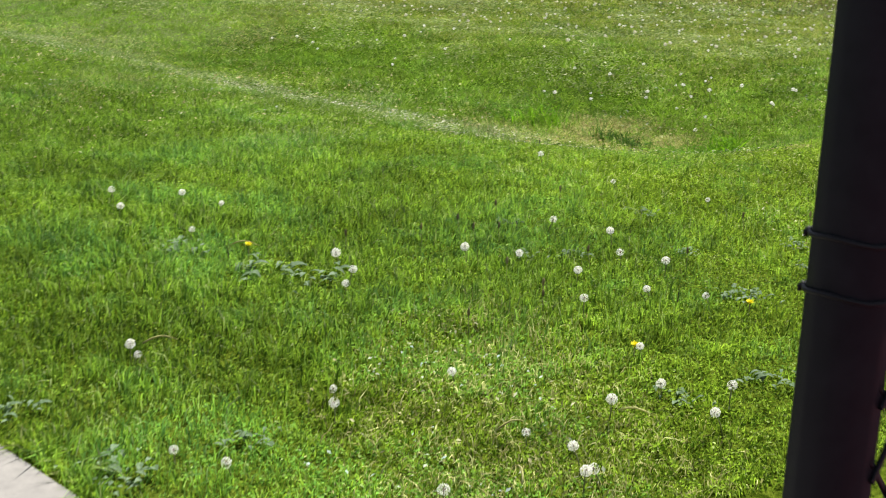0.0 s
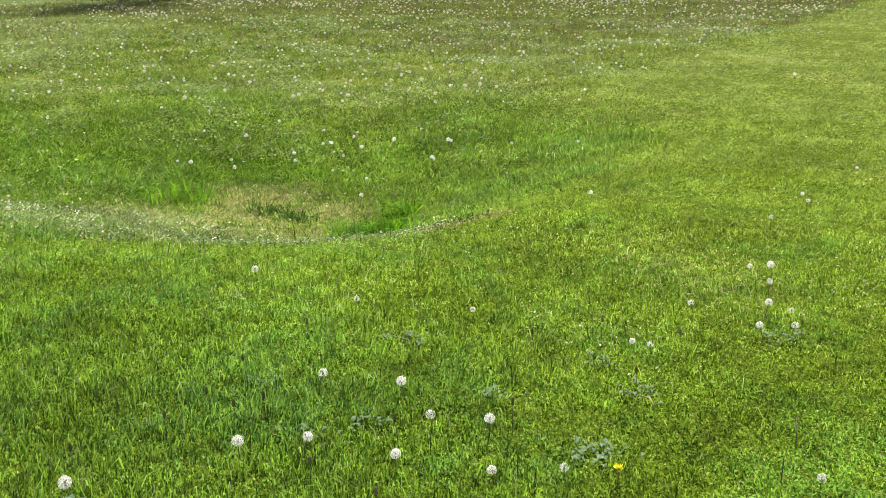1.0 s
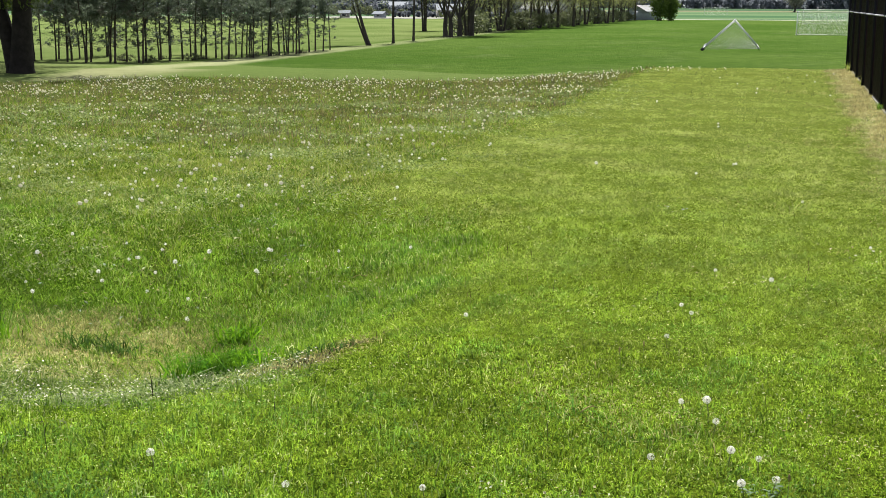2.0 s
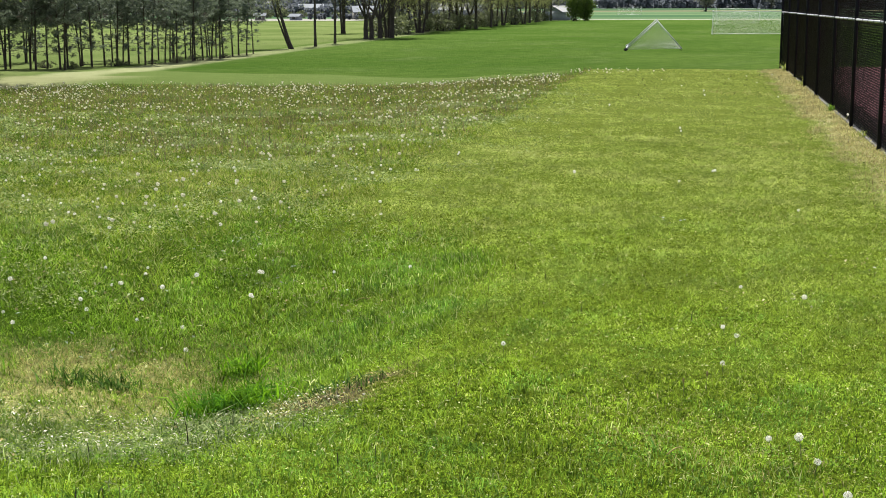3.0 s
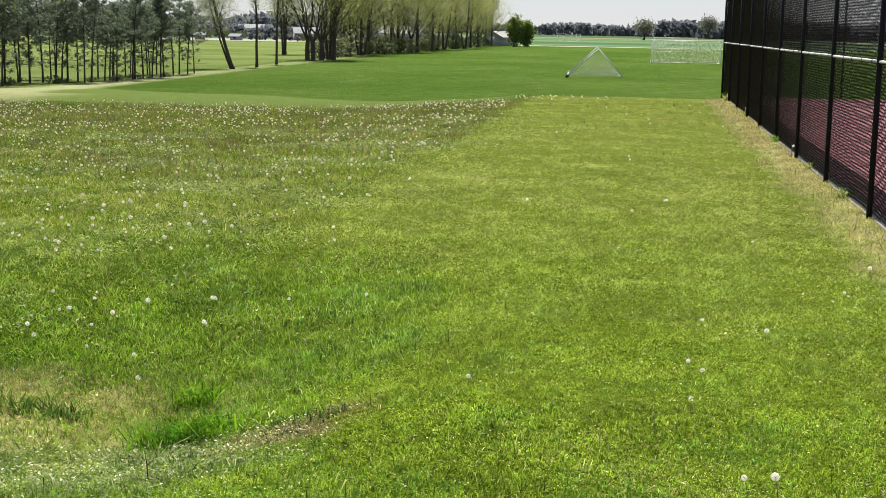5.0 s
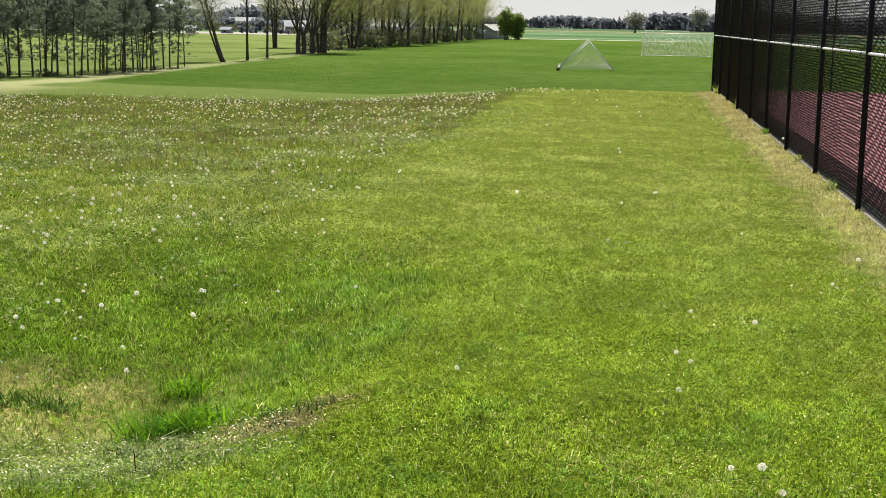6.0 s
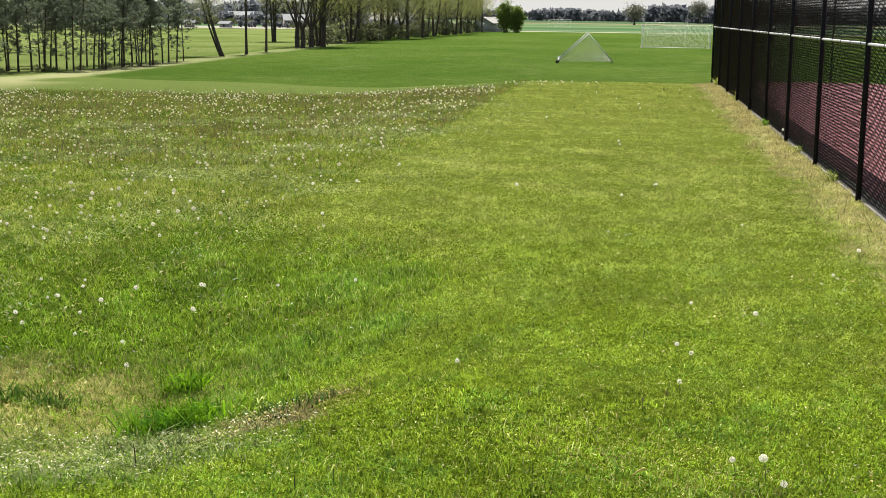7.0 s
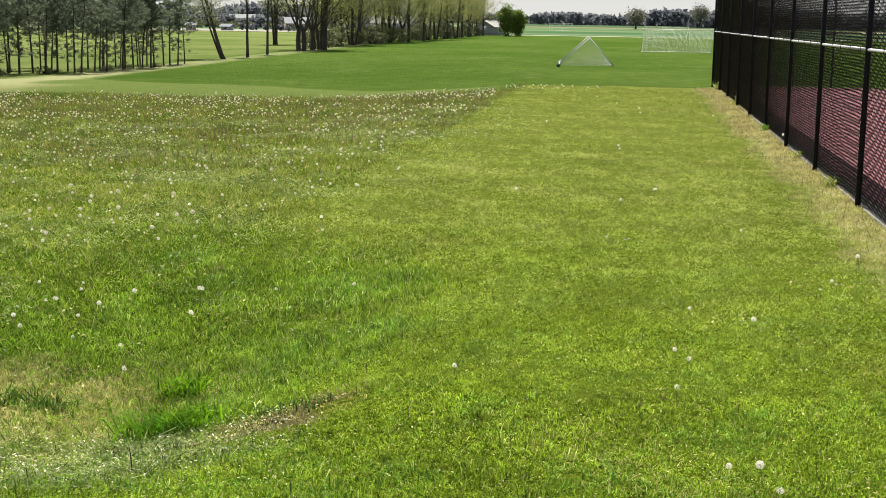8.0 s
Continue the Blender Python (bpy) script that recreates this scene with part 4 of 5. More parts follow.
# the front post runs from the crossbar (low, left) up to the foot (apex)
up = Vector((0, 0, 1))
zax = -(across * math.cos(turn_a) + up * math.sin(turn_a))
yax = across * math.sin(turn_a) - up * math.cos(turn_a)
xax = yax.cross(zax)
apex = Vector((-4.72, 77.2, gz(-4.7, 77.2) + 0.08)) - zax * 2.44
mt = Matrix((xax, yax, zax)).transposed().to_4x4()
mt.translation = apex + ax * 3.66
tip.matrix_basis = mt

# ---- grass ----
rng = np.random.default_rng(7)


def wobble(x, y, s=1.0):
    """Cheap smooth noise in -1..1."""
    return (np.sin(x * 1.9 * s + 1.3 * np.sin(y * 1.1 * s)) + np.sin(y * 2.3 * s + 1.7 * np.sin(x * 0.9 * s + 2)) + np.sin((x + y) * 3.7 * s)) / 3


def blades(name, x, y, height, width, material, fine=True, lean=0.45, label="", spread=0.4):
    """Grass blades rooted at x, y as one mesh: fine ones bend in the middle."""
    n = len(x)
    z = ground_z(x, y) - 0.004
    a = rng.uniform(0, 2 * math.pi, n)
    cell = np.maximum(0.06, width * 12)
    tuft = np.sin(np.floor(x / cell) * 127.1 + np.floor(y / cell) * 311.7) * 43758.5453
    h = height * rng.uniform(1 - spread, 1 + spread, n) * (1 + 0.25 * wobble(x, y, 2.3)) * (0.55 + 0.95 * (tuft - np.floor(tuft)))
    w = width * rng.uniform(0.6, 1.4, n)
    b = rng.uniform(0, 2 * math.pi, n)
    k = lean * h * rng.uniform(0.1, 1.0, n)
    side = np.stack([np.cos(a), np.sin(a), rng.normal(0, 0.25, n)], -1) * w[:, None] * 0.5
    root = np.stack([x, y, z], -1)
    tip = root + np.stack([np.cos(b) * k, np.sin(b) * k, h * rng.uniform(0.35, 1.0, n)], -1)
    if fine:
        mid = root + np.stack([np.cos(b) * k * 0.3, np.sin(b) * k * 0.3, h * 0.6], -1)
        v = np.stack([root - side, root + side, mid + side * 0.8, mid - side * 0.8, tip], 1).reshape(-1, 3)
        i = np.arange(n)[:, None] * 5
        me = soup(name, v, [i + np.array([[0, 1, 2, 3]]), i + np.array([[3, 2, 4]])])
    else:
        v = np.stack([root - side, root + side, tip], 1).reshape(-1, 3)
        me = soup(name, v, np.arange(n * 3).reshape(-1, 3))
    return tagged(part(name, me, material), label, "grass", kind="stuff")


def low_leaves(name, x, y, size, lift, material, label, cat="weeds"):
    """Small near-level leaves, as of clover, scattered over the sward."""
    n = len(x)
    c = np.stack([x, y, ground_z(x, y) + lift * rng.uniform(0.3, 1.0, n)], -1)
    nrm = np.stack([rng.normal(0, 0.45, n), rng.normal(0, 0.45, n), np.ones(n)], -1)
    nrm /= np.linalg.norm(nrm, axis=1)[:, None]
    u = np.cross(nrm, rng.normal(0, 1, (n, 3)))
    u /= np.linalg.norm(u, axis=1)[:, None]
    w = np.cross(nrm, u)
    s = (size * rng.uniform(0.6, 1.4, n))[:, None]
    fold = nrm * s * 0.22
    v = np.stack([c - u * s, c + w * s * 0.55 + fold, c + u * s, c - w * s * 0.55 + fold], 1).reshape(-1, 3)
    i = np.arange(n)[:, None] * 4
    me = soup(name, v, np.concatenate([i + np.array([[0, 1, 2]]), i + np.array([[0, 2, 3]])]))
    return tagged(part(name, me, material), label, cat, kind="stuff")


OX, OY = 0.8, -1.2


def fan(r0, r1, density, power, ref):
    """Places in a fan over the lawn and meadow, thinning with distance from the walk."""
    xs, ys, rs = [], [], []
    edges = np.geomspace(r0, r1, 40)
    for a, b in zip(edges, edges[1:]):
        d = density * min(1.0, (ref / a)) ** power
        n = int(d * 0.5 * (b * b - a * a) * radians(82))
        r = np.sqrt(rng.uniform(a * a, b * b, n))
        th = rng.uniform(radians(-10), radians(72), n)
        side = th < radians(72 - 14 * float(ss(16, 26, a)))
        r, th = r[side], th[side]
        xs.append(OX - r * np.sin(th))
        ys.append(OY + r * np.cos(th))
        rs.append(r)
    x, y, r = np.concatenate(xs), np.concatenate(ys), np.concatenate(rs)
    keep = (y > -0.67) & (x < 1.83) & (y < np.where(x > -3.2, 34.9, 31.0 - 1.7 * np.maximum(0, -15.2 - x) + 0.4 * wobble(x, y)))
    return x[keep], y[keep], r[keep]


def zones(x, y):
    """Shares of straw, silver weed and meadow at a place."""
    wb = wobble(x, y)
    wf = wobble(x, y, 4.1)
    straw = 0.75 * ss(1.36, 1.72, x + 0.2 * wb) * ss(3.0, 6.0, y)
    bare = ss(-1.4, -1.65, x + 0.15 * wf) * ss(-2.25, -2.0, x + 0.2 * wf) * ss(4.62, 4.85, y + 0.1 * wf) * ss(5.45, 5.3, y + 0.12 * wf)
    hollow = 0.82 * ss(-2.2, -2.6, x) * ss(-4.6, -3.8, x + 0.4 * wb) * ss(5.3, 5.7, y + 0.25 * wb) * ss(6.8, 6.2, y + 0.3 * wb) * (0.88 + 0.22 * wf)
    hollow = np.maximum(hollow, 0.22 * ss(-6, -7, x) * ss(5.0, 5.4, y + 0.3 * wb) * ss(6.4, 5.9, y + 0.3 * wb))
    straw = np.maximum(np.maximum(straw, 0.55 * bare), hollow)
    pale = ss(0.45, 0.85, wobble(x, y, 0.55)) * 0.38
    straw = np.maximum(straw, pale)
    silver = 0.66 * ss(-1.5, -2.1, x + 0.3 * wb) * ss(3.5, 4.2, y + 0.35 * wb) * ss(5.6, 5.2, y + 0.2 * wb)
    silver = np.maximum(silver, 0.28 * ss(-2.8, -4.5, x + 0.4 * wb) * ss(2.2, 3.2, y + 0.4 * wb) * ss(5.0, 4.2, y))
    silver = np.maximum(silver, 0.35 * ss(0.3, 0.8, wobble(x + 3, y - 2, 0.8)) * ss(-2.0, -3.2, x))
    meadow = ss(-2.95, -3.3, x + 0.25 * wb)
    meadow = np.maximum(meadow, 0.85 * ss(-1.35, -1.9, x + 0.3 * wb) * ss(10.0, 8.0, y) * ss(5.2, 5.8, y))
    meadow = np.maximum(meadow, (0.15 * ss(5.0, 3.5, y) + 0.60 * ss(3.0, 1.3, y)) * ss(0.8, -0.4, x + 0.4 * wb))
    return straw, silver, meadow, bare


def sow(x, y, r, fine):
    straw, silver, meadow, bare = zones(x, y)
    keep = rng.random(len(x)) > 0.72 * bare
    x, y, r, straw, silver, meadow = (q[keep] for q in (x, y, r, straw, silver, meadow))
    u, u2 = rng.random(len(x)), rng.random(len(x))
    s1 = u < straw
    s2 = ~s1 & (u < straw + silver)
    me = ~s1 & ~s2 & (u2 < meadow)
    la = ~s1 & ~s2 & ~me
    dryish = rng.random(len(x)) < ss(7.0, 11.0, y + 2.0 * wobble(x, y, 0.5)) * 0.9
    w = 0.0037 * np.maximum(1.0, r / 5.0) ** 0.85
    for sel, nm, mt, h, ln, lb in ((s1, "dry_grass", "straw", 0.030, 1.4, "dry straw-coloured grass"), (s2, "silver_weed", "silver", 0.036, 1.6, "pale silvery low weeds in the hollow"),
                                   (me & ~dryish, "meadow_grass", "meadow", 0.050, 1.05, "unmown green meadow grass"), (me & dryish, "meadow_grass", "meadow_far", 0.050, 1.0, "unmown meadow grass with dry stalks"), (la, "lawn_grass", "lawn", 0.025, 1.4, "short mown yellow-green lawn grass")):
        if sel.sum() > 10:
            far = np.minimum(1.0, (9.0 / r[sel])) ** (0.22 if nm == "lawn_grass" else 0.15)
            blades(nm, x[sel], y[sel], h * far, w[sel], M[mt], fine, ln, lb)


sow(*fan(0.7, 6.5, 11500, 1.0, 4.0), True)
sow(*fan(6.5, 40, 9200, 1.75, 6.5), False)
# thinner grass round the concrete walk and beside the fan
n = 46000
x, y = rng.uniform(-9.0, 1.95, n), rng.uniform(-6.0, 4.0, n)
th = np.arctan2(OX - x, y - OY)
sel = ~((th > radians(-10)) & (th < radians(72)) & (y > -0.64)) & ~((x > -1.92) & (y > -2.72) & (y < -0.64)) & (x < 1.95 - 0.02 * np.maximum(0, y))
blades("lawn_grass", x[sel], y[sel], 0.032, 0.009, M["lawn"], False, 1.2, "short mown yellow-green lawn grass")
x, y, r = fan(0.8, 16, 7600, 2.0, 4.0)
_, _, md, br = zones(x, y)
sel = (rng.random(len(x)) < (0.55 + 0.45 * ss(-0.4, 0.5, wobble(x, y, 1.3)))) & (rng.random(len(x)) > 0.5 * md) & (br < 0.5)
low_leaves("clover", x[sel], y[sel], 0.0052 * np.maximum(1, r[sel] / 4.5) ** 0.7, 0.034, M["clover"], "low clover leaves among the grass")
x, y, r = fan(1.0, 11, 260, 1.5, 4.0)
sel = (wobble(x, y, 0.8) > np.where(x < -3.1, -0.3, 0.55))
low_leaves("pale_litter", x[sel], y[sel], 0.007 * np.maximum(1, r[sel] / 4.5) ** 0.9, 0.045, M["litter"], "pale dry clippings on the lawn", "clippings")
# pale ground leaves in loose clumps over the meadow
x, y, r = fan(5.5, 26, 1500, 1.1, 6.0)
sel = (rng.random(len(x)) < ss(-0.25, 0.5, wobble(x + 1.7, y, 0.9) + 0.6 * wobble(x, y + 0.6, 2.7) + 0.3 * wobble(y, x, 6.1))) & (rng.random(len(x)) < ss(-1.6, -3.4, x)) & (y > 7.0)
low_leaves("ground_leaves", x[sel], y[sel], 0.008 * np.maximum(1, r[sel] / 7) ** 0.8, 0.055, M["palecover"], "pale green ground leaves in the meadow")
# thin dark stalks standing over the mown strip
x, y = rng.uniform(-3.0, 1.6, 1900), 6 + 26 * rng.uniform(0, 1, 1900) ** 1.4
sel = rng.random(1900) < 0.35 + 0.65 * ss(-0.3, 0.5, wobble(x, y, 0.7))
blades("seed_stalks", x[sel], y[sel], 0.055, 0.0045 * np.maximum(1, y[sel] / 9), M["darkstalk"], False, 0.3, "thin dark seed stalks on the mown lawn")
# unmown grass on the far slope of the hollow
n = 34000
x, y = rng.uniform(-3.6, -1.3, n), rng.uniform(5.5, 9.0, n)
st, sv, md, br = zones(x, y)
sel = rng.random(n) < ss(0.3, 0.8, md) * (1 - st) * ss(9.0, 8.0, y)
blades("meadow_grass", x[sel], y[sel], 0.046, 0.0048, M["meadow"], True, 1.1, "unmown green meadow grass")
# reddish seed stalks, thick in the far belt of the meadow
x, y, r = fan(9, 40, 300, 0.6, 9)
sel = (x < -3.1) & (rng.random(len(x)) < ss(12, 23, y + 3 * wobble(x, y, 0.4)))
blades("seed_stalks", x[sel], y[sel], 0.12, 0.012, M["redseed"], False, 0.6, "brownish seed stalks standing in the meadow")
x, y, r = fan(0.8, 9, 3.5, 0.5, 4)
blades("seed_stalks", x, y, 0.10, 0.004, M["darkstalk"], True, 0.25, "thin dark seed stalks in the grass")
# thick dry grass and silvery weeds on the floor of the hollow
n = 36000
x, y = rng.uniform(-6.0, -1.3, n), rng.uniform(4.8, 7.0, n)
st, sv, _, br = zones(x, y)
sel = rng.random(n) < np.where(br > 0.3, 0.25, st)
blades("dry_grass", x[sel], y[sel], 0.026, 0.0055, M["straw"], True, 1.3, "dry straw-coloured grass in the hollow")
n = 60000
x, y = rng.uniform(-13.0, -1.5, n), rng.uniform(3.3, 5.8, n)
st, sv, _, br = zones(x, y)
sel = rng.random(n) < sv * 0.9
low_leaves("silver_weed", x[sel], y[sel], np.full(sel.sum(), 0.0066), 0.05, M["silver"], "pale silvery low weeds in the hollow")
n = 5200
x, y = rng.uniform(-7.0, -1.5, n), rng.uniform(3.6, 5.5, n)
sel = rng.random(n) < zones(x, y)[1] * (0.5 + 0.5 * wobble(x, y, 3.3))
low_leaves("pale_litter", x[sel], y[sel], np.full(sel.sum(), 0.0072), 0.055, M["whiteleaf"], "bleached white leaf bits among the silvery weeds", "clippings")
n = 420
x, y = rng.uniform(-2.35, -1.35, n), rng.uniform(4.55, 5.5, n)
sel = zones(x, y)[3] > 0.3
low_leaves("pale_litter", x[sel], y[sel], np.full(sel.sum(), 0.009), 0.03, M["straw"], "pale dry stalks on the bare soil", "clippings")
n = 46000
x, y = rng.uniform(1.0, 1.86, n), 2.5 + 33 * rng.uniform(0, 1, n) ** 1.3
sel = rng.random(n) < ss(1.2, 1.65, x + 0.2 * wobble(x, y) + 0.12 * wobble(x, y, 3.1))
blades("dry_grass", x[sel], y[sel], 0.036, 0.0065 * np.maximum(1, y[sel] / 8), M["strip"], False, 1.2, "dry straw-coloured grass along the fence")
# a fine undergrowth of short blades on the middle of the strip
n = 130000
x, y = rng.uniform(-3.2, 1.5, n), 5.2 + 11 * rng.uniform(0, 1, n) ** 1.6
st, sv, md, br = zones(x, y)
sel = (rng.random(n) > np.maximum(st, md)) & (br < 0.3)
blades("lawn_grass", x[sel], y[sel], 0.022, 0.0042 * np.maximum(1, y[sel] / 6.5), M["lawn"], False, 1.2, "short mown yellow-green lawn grass")
# brown stalks and dry grass along the foot of the fence
n = 1500
x, y = rng.uniform(0.9, 1.8, n), 5 + 30 * rng.uniform(0, 1, n) ** 1.4
sel = rng.random(n) < ss(1.0, 1.7, x + 0.3 * wobble(x, y, 1.3))
blades("seed_stalks", x[sel], y[sel], 0.10, 0.006, M["redseed"], False, 0.5, "brownish dry stalks along the fence")
# uneven fringe of grass that hangs over the edge of the concrete walk
n = 5200
x = rng.uniform(-1.9, 1.95, n)
y = -0.665 - np.abs(rng.normal(0, 0.018, n)) + 0.03 * wobble(x, x * 0, 4.0)
blades("lawn_grass", x, y, 0.045, 0.0045, M["lawn"], True, 1.6, "grass hanging over the edge of the concrete")
# lush tufts in the hollow
for cx, cy, n, h, sp, mt, lb in ((-2.46, 5.46, 760, 0.125, 0.125, "lush", "lush dark green grass tuft in the hollow"), (-2.64, 6.12, 150, 0.12, 0.06, "lush", "dark green grass tuft in the hollow"),
                                 (-3.30, 5.86, 110, 0.08, 0.07, "tuftdark", "small dark weed clump in the hollow"), (-3.54, 5.90, 110, 0.09, 0.09, "tuftdark", "dark green grass tuft in the hollow"), (-1.98, 5.42, 70, 0.08, 0.10, "meadow", "ragged grass tuft beside bare soil"), (-1.92, 5.30, 60, 0.06, 0.07, "tuftdark", "small dark weed clump beside bare soil"), (-1.72, 5.20, 40, 0.06, 0.06, "tuftdark", "small dark weed clump beside bare soil"), (-1.86, 5.02, 40, 0.05, 0.06, "darkstalk", "small dead brown clump on bare soil"),
                                 (-2.34, 4.85, 260, 0.06, 0.12, "silver", "silvery long-bladed grass tuft in the hollow"), (-4.3, 5.95, 140, 0.15, 0.14, "lush", "dark green grass tuft in the hollow"), (1.84, 13.6, 80, 0.10, 0.05, "meadow_far", "pale green grass tuft at the foot of the fence"),
                                 (1.84, 20.9, 70, 0.12, 0.05, "meadow", "green grass tuft at the foot of the fence"), (1.84, 27.4, 70, 0.16, 0.06, "meadow_far", "dry grass tuft at the foot of the fence"),
                                 (1.84, 33.8, 90, 0.18, 0.07, "meadow_far", "dry grass tuft at the foot of the fence"), (1.83, 16.6, 50, 0.10, 0.05, "meadow_far", "dry grass tuft at the foot of the fence")):
    blades("grass_tuft", rng.normal(cx, sp, n), rng.normal(cy, sp * 0.6, n), h, 0.0075, M[mt], True, 1.9, lb)


# ---- dandelions and other single plants ----
def puff_mat(name, dull, bright):
    k = Mat(name)
    c = k.mix(k.island(), dull, bright)
    return k.leafy(c, (0.85, 0.85, 0.82), 0.45, 0.8, 0.1)


M["puff"] = puff_mat("seed_down", (0.72, 0.70, 0.58), (0.92, 0.90, 0.80))
M["puffbelt"] = puff_mat("far_seed_down", (0.66, 0.59, 0.38), (0.95, 0.90, 0.68))
M["stem"] = leaf_mat("flower_stem", (0.10, 0.13, 0.04), (0.20, 0.20, 0.09), (0.2, 0.25, 0.06), 0.2)
M["seed"] = plain("seed_core", (0.10, 0.07, 0.04), (0.20, 0.15, 0.09), 300, 0.9)
M["petal"] = leaf_mat("yellow_petals", (0.70, 0.60, 0.01), (0.82, 0.74, 0.03), (0.8, 0.75, 0.03), 0.25)
M["rosette"] = leaf_mat("rosette_leaves", (0.04, 0.085, 0.03), (0.145, 0.205, 0.11), (0.17, 0.28, 0.09), 0.25)


def head_mesh(seed, r, n, share=1.0):
    """Seed head: fine rays from a core, each ending in a small star of down."""
    rg = np.random.default_rng(seed)
    t = Tubes()
    for i in range(n):
        zc = 1 - 2 * (i + 0.5) / n
        a = i * 2.39996
        d = Vector((math.sqrt(1 - zc * zc) * math.cos(a), math.sqrt(1 - zc * zc) * math.sin(a), zc))
        if zc < -0.9 or (share < 1 and rg.random() > share):
            continue
        L = r * rg.uniform(0.85, 1.05)
        o = d.orthogonal().normalized()
        p = d.cross(o)
        t.poly([d * 0.003 + o * 0.0003, d * 0.003 - o * 0.0003, d * L])
        a0 = rg.uniform(0, 6.28)
        for k in range(3):
            b = a0 + k * 2.094
            e = o * math.cos(b) + p * math.sin(b)
            f = o * math.cos(b + 0.55) + p * math.sin(b + 0.55)
            t.poly([d * L * 0.90, d * L + e * r * 0.30, d * L * 1.02 + f * r * 0.30])
    return t.mesh("seed_head")


def make_dandelion(seed, h, r, share, label):
    rg = np.random.default_rng(seed)
    ob = empty("dandelion", label=label, category="flower")
    lx, ly = rg.normal(0, 0.12 * h, 2)
    pts = [(0, 0, -0.01), (lx * 0.3, ly * 0.3, h * 0.5), (lx, ly, h)]
    part("stem", Tubes().tube(pts, (0.0021, 0.0018, 0.0015), 6).mesh("stem", True), M["stem"], ob)
    head = part("seed_head", head_mesh(seed, r, 110, share), M["puff"], ob, m=pose(lx, ly, h))
    part("seed_core", Tubes().tube([(0, 0, -0.004), (0, 0, -0.001), (0, 0, 0.003), (0, 0, 0.005)], (0.001, 0.0038, 0.0036, 0.001), 8).mesh("seed_core", True), M["seed"], head)
    return ob


def make_yellow(h):
    ob = empty("dandelion", label="yellow dandelion flower open in the grass", category="flower")
    part("stem", Tubes().tube([(0, 0, -0.01), (0, 0, h)], (0.002, 0.0016), 6).mesh("stem", True), M["stem"], ob)
    rg = np.random.default_rng(3)
    t = Tubes()
    for i in range(60):
        a, tilt, L = i * 2.39996, rg.uniform(0.1, 1.2), rg.uniform(0.010, 0.018)
        d = Vector((math.cos(a) * math.cos(tilt), math.sin(a) * math.cos(tilt), math.sin(tilt)))
        s = Vector((-math.sin(a), math.cos(a), 0)) * 0.0014
        t.poly([-s * 0.5, s * 0.5, d * L + s, d * L - s])
    part("petals", t.mesh("petals"), M["petal"], ob, m=pose(0, 0, h))
    return ob


full = [make_dandelion(200 + k, (0.075, 0.085, 0.068)[k], (0.0160, 0.0150, 0.0138)[k], 0.86, "dandelion with a round white seed head") for k in range(3)]
half = [make_dandelion(210 + k, 0.075, 0.0135, 0.5, "dandelion with a half-blown white seed head") for k in range(2)]
yellow = make_yellow(0.055)
rd = np.random.default_rng(5)
by_walk = [(-0.67, 0.81), (-0.43, 0.63), (-0.35, -0.19), (-0.29, -0.20), (0.28, 0.40), (0.11, 1.14), (-0.59, 1.77), (-0.11, 1.37), (-0.16, 1.67), (-0.33, 1.83),
           (-0.02, 1.74), (0.45, 1.00), (-0.55, 2.78), (-0.94, 2.63), (0.79, 0.93), (0.64, 0.83), (-1.75, 0.60), (-1.53, 0.49), (-1.63, 0.83), (-1.42, 2.68),
           (0.19, 0.07), (0.29, -0.02), (0.40, -0.40), (0.28, -0.47), (0.66, 0.26), (0.81, 0.29), (0.89, 0.20), (0.89, 0.27), (0.88, 0.77), (0.66, 0.58), (0.81, -0.16),
           (-1.44, 0.87), (-1.19, 0.57), (0.85, 1.89), (-0.49, 1.23), (0.14, 1.45), (0.29, 1.57), (-0.38, 1.35), (-0.50, 0.70)]
on_lawn = [(0.05, 2.77), (0.12, 2.76), (0.10, 3.34), (0.34, 3.47), (0.24, 4.01), (0.44, 3.45), (0.49, 3.21), (0.41, 3.16), (-1.05, 5.35),
           (0.09, 6.94), (-0.01, 5.89), (0.04, 5.72), (-0.03, 5.18), (0.40, 6.61), (0.14, 4.09), (0.27, 3.82), (-1.35, 11.98), (-0.03, 12.40),
           (-0.43, 16.79), (1.34, 8.89), (-2.04, 7.81), (-0.36, 11.52), (-1.67, 20.81), (-0.18, 23.41), (1.05, 8.00), (-1.35, 11.92), (-0.04, 12.32),
           (1.34, 8.84), (-0.42, 16.46), (-0.18, 24.57), (-1.65, 20.73), (0.60, 9.91), (0.90, 27.50), (0.35, 29.00), (-0.60, 26.20), (0.75, 30.20),
           (1.10, 23.00), (-1.10, 28.40), (1.35, 31.00)]
past_hollow = [(-3.07, 6.32), (-2.98, 7.23), (-3.94, 7.39), (-3.94, 6.89), (-3.58, 7.25), (-3.46, 7.53), (-3.07, 7.68), (-3.83, 7.57), (-4.22, 7.70),
               (-3.26, 6.70), (-4.11, 7.08), (-2.57, 7.74), (-2.61, 9.28), (-2.92, 12.03), (-2.76, 13.39), (-2.75, 13.31), (-2.90, 11.91), (-2.97, 7.22),
               (-3.94, 7.38), (-2.73, 9.76), (-3.06, 7.66), (-4.08, 7.07), (-4.71, 8.82)]
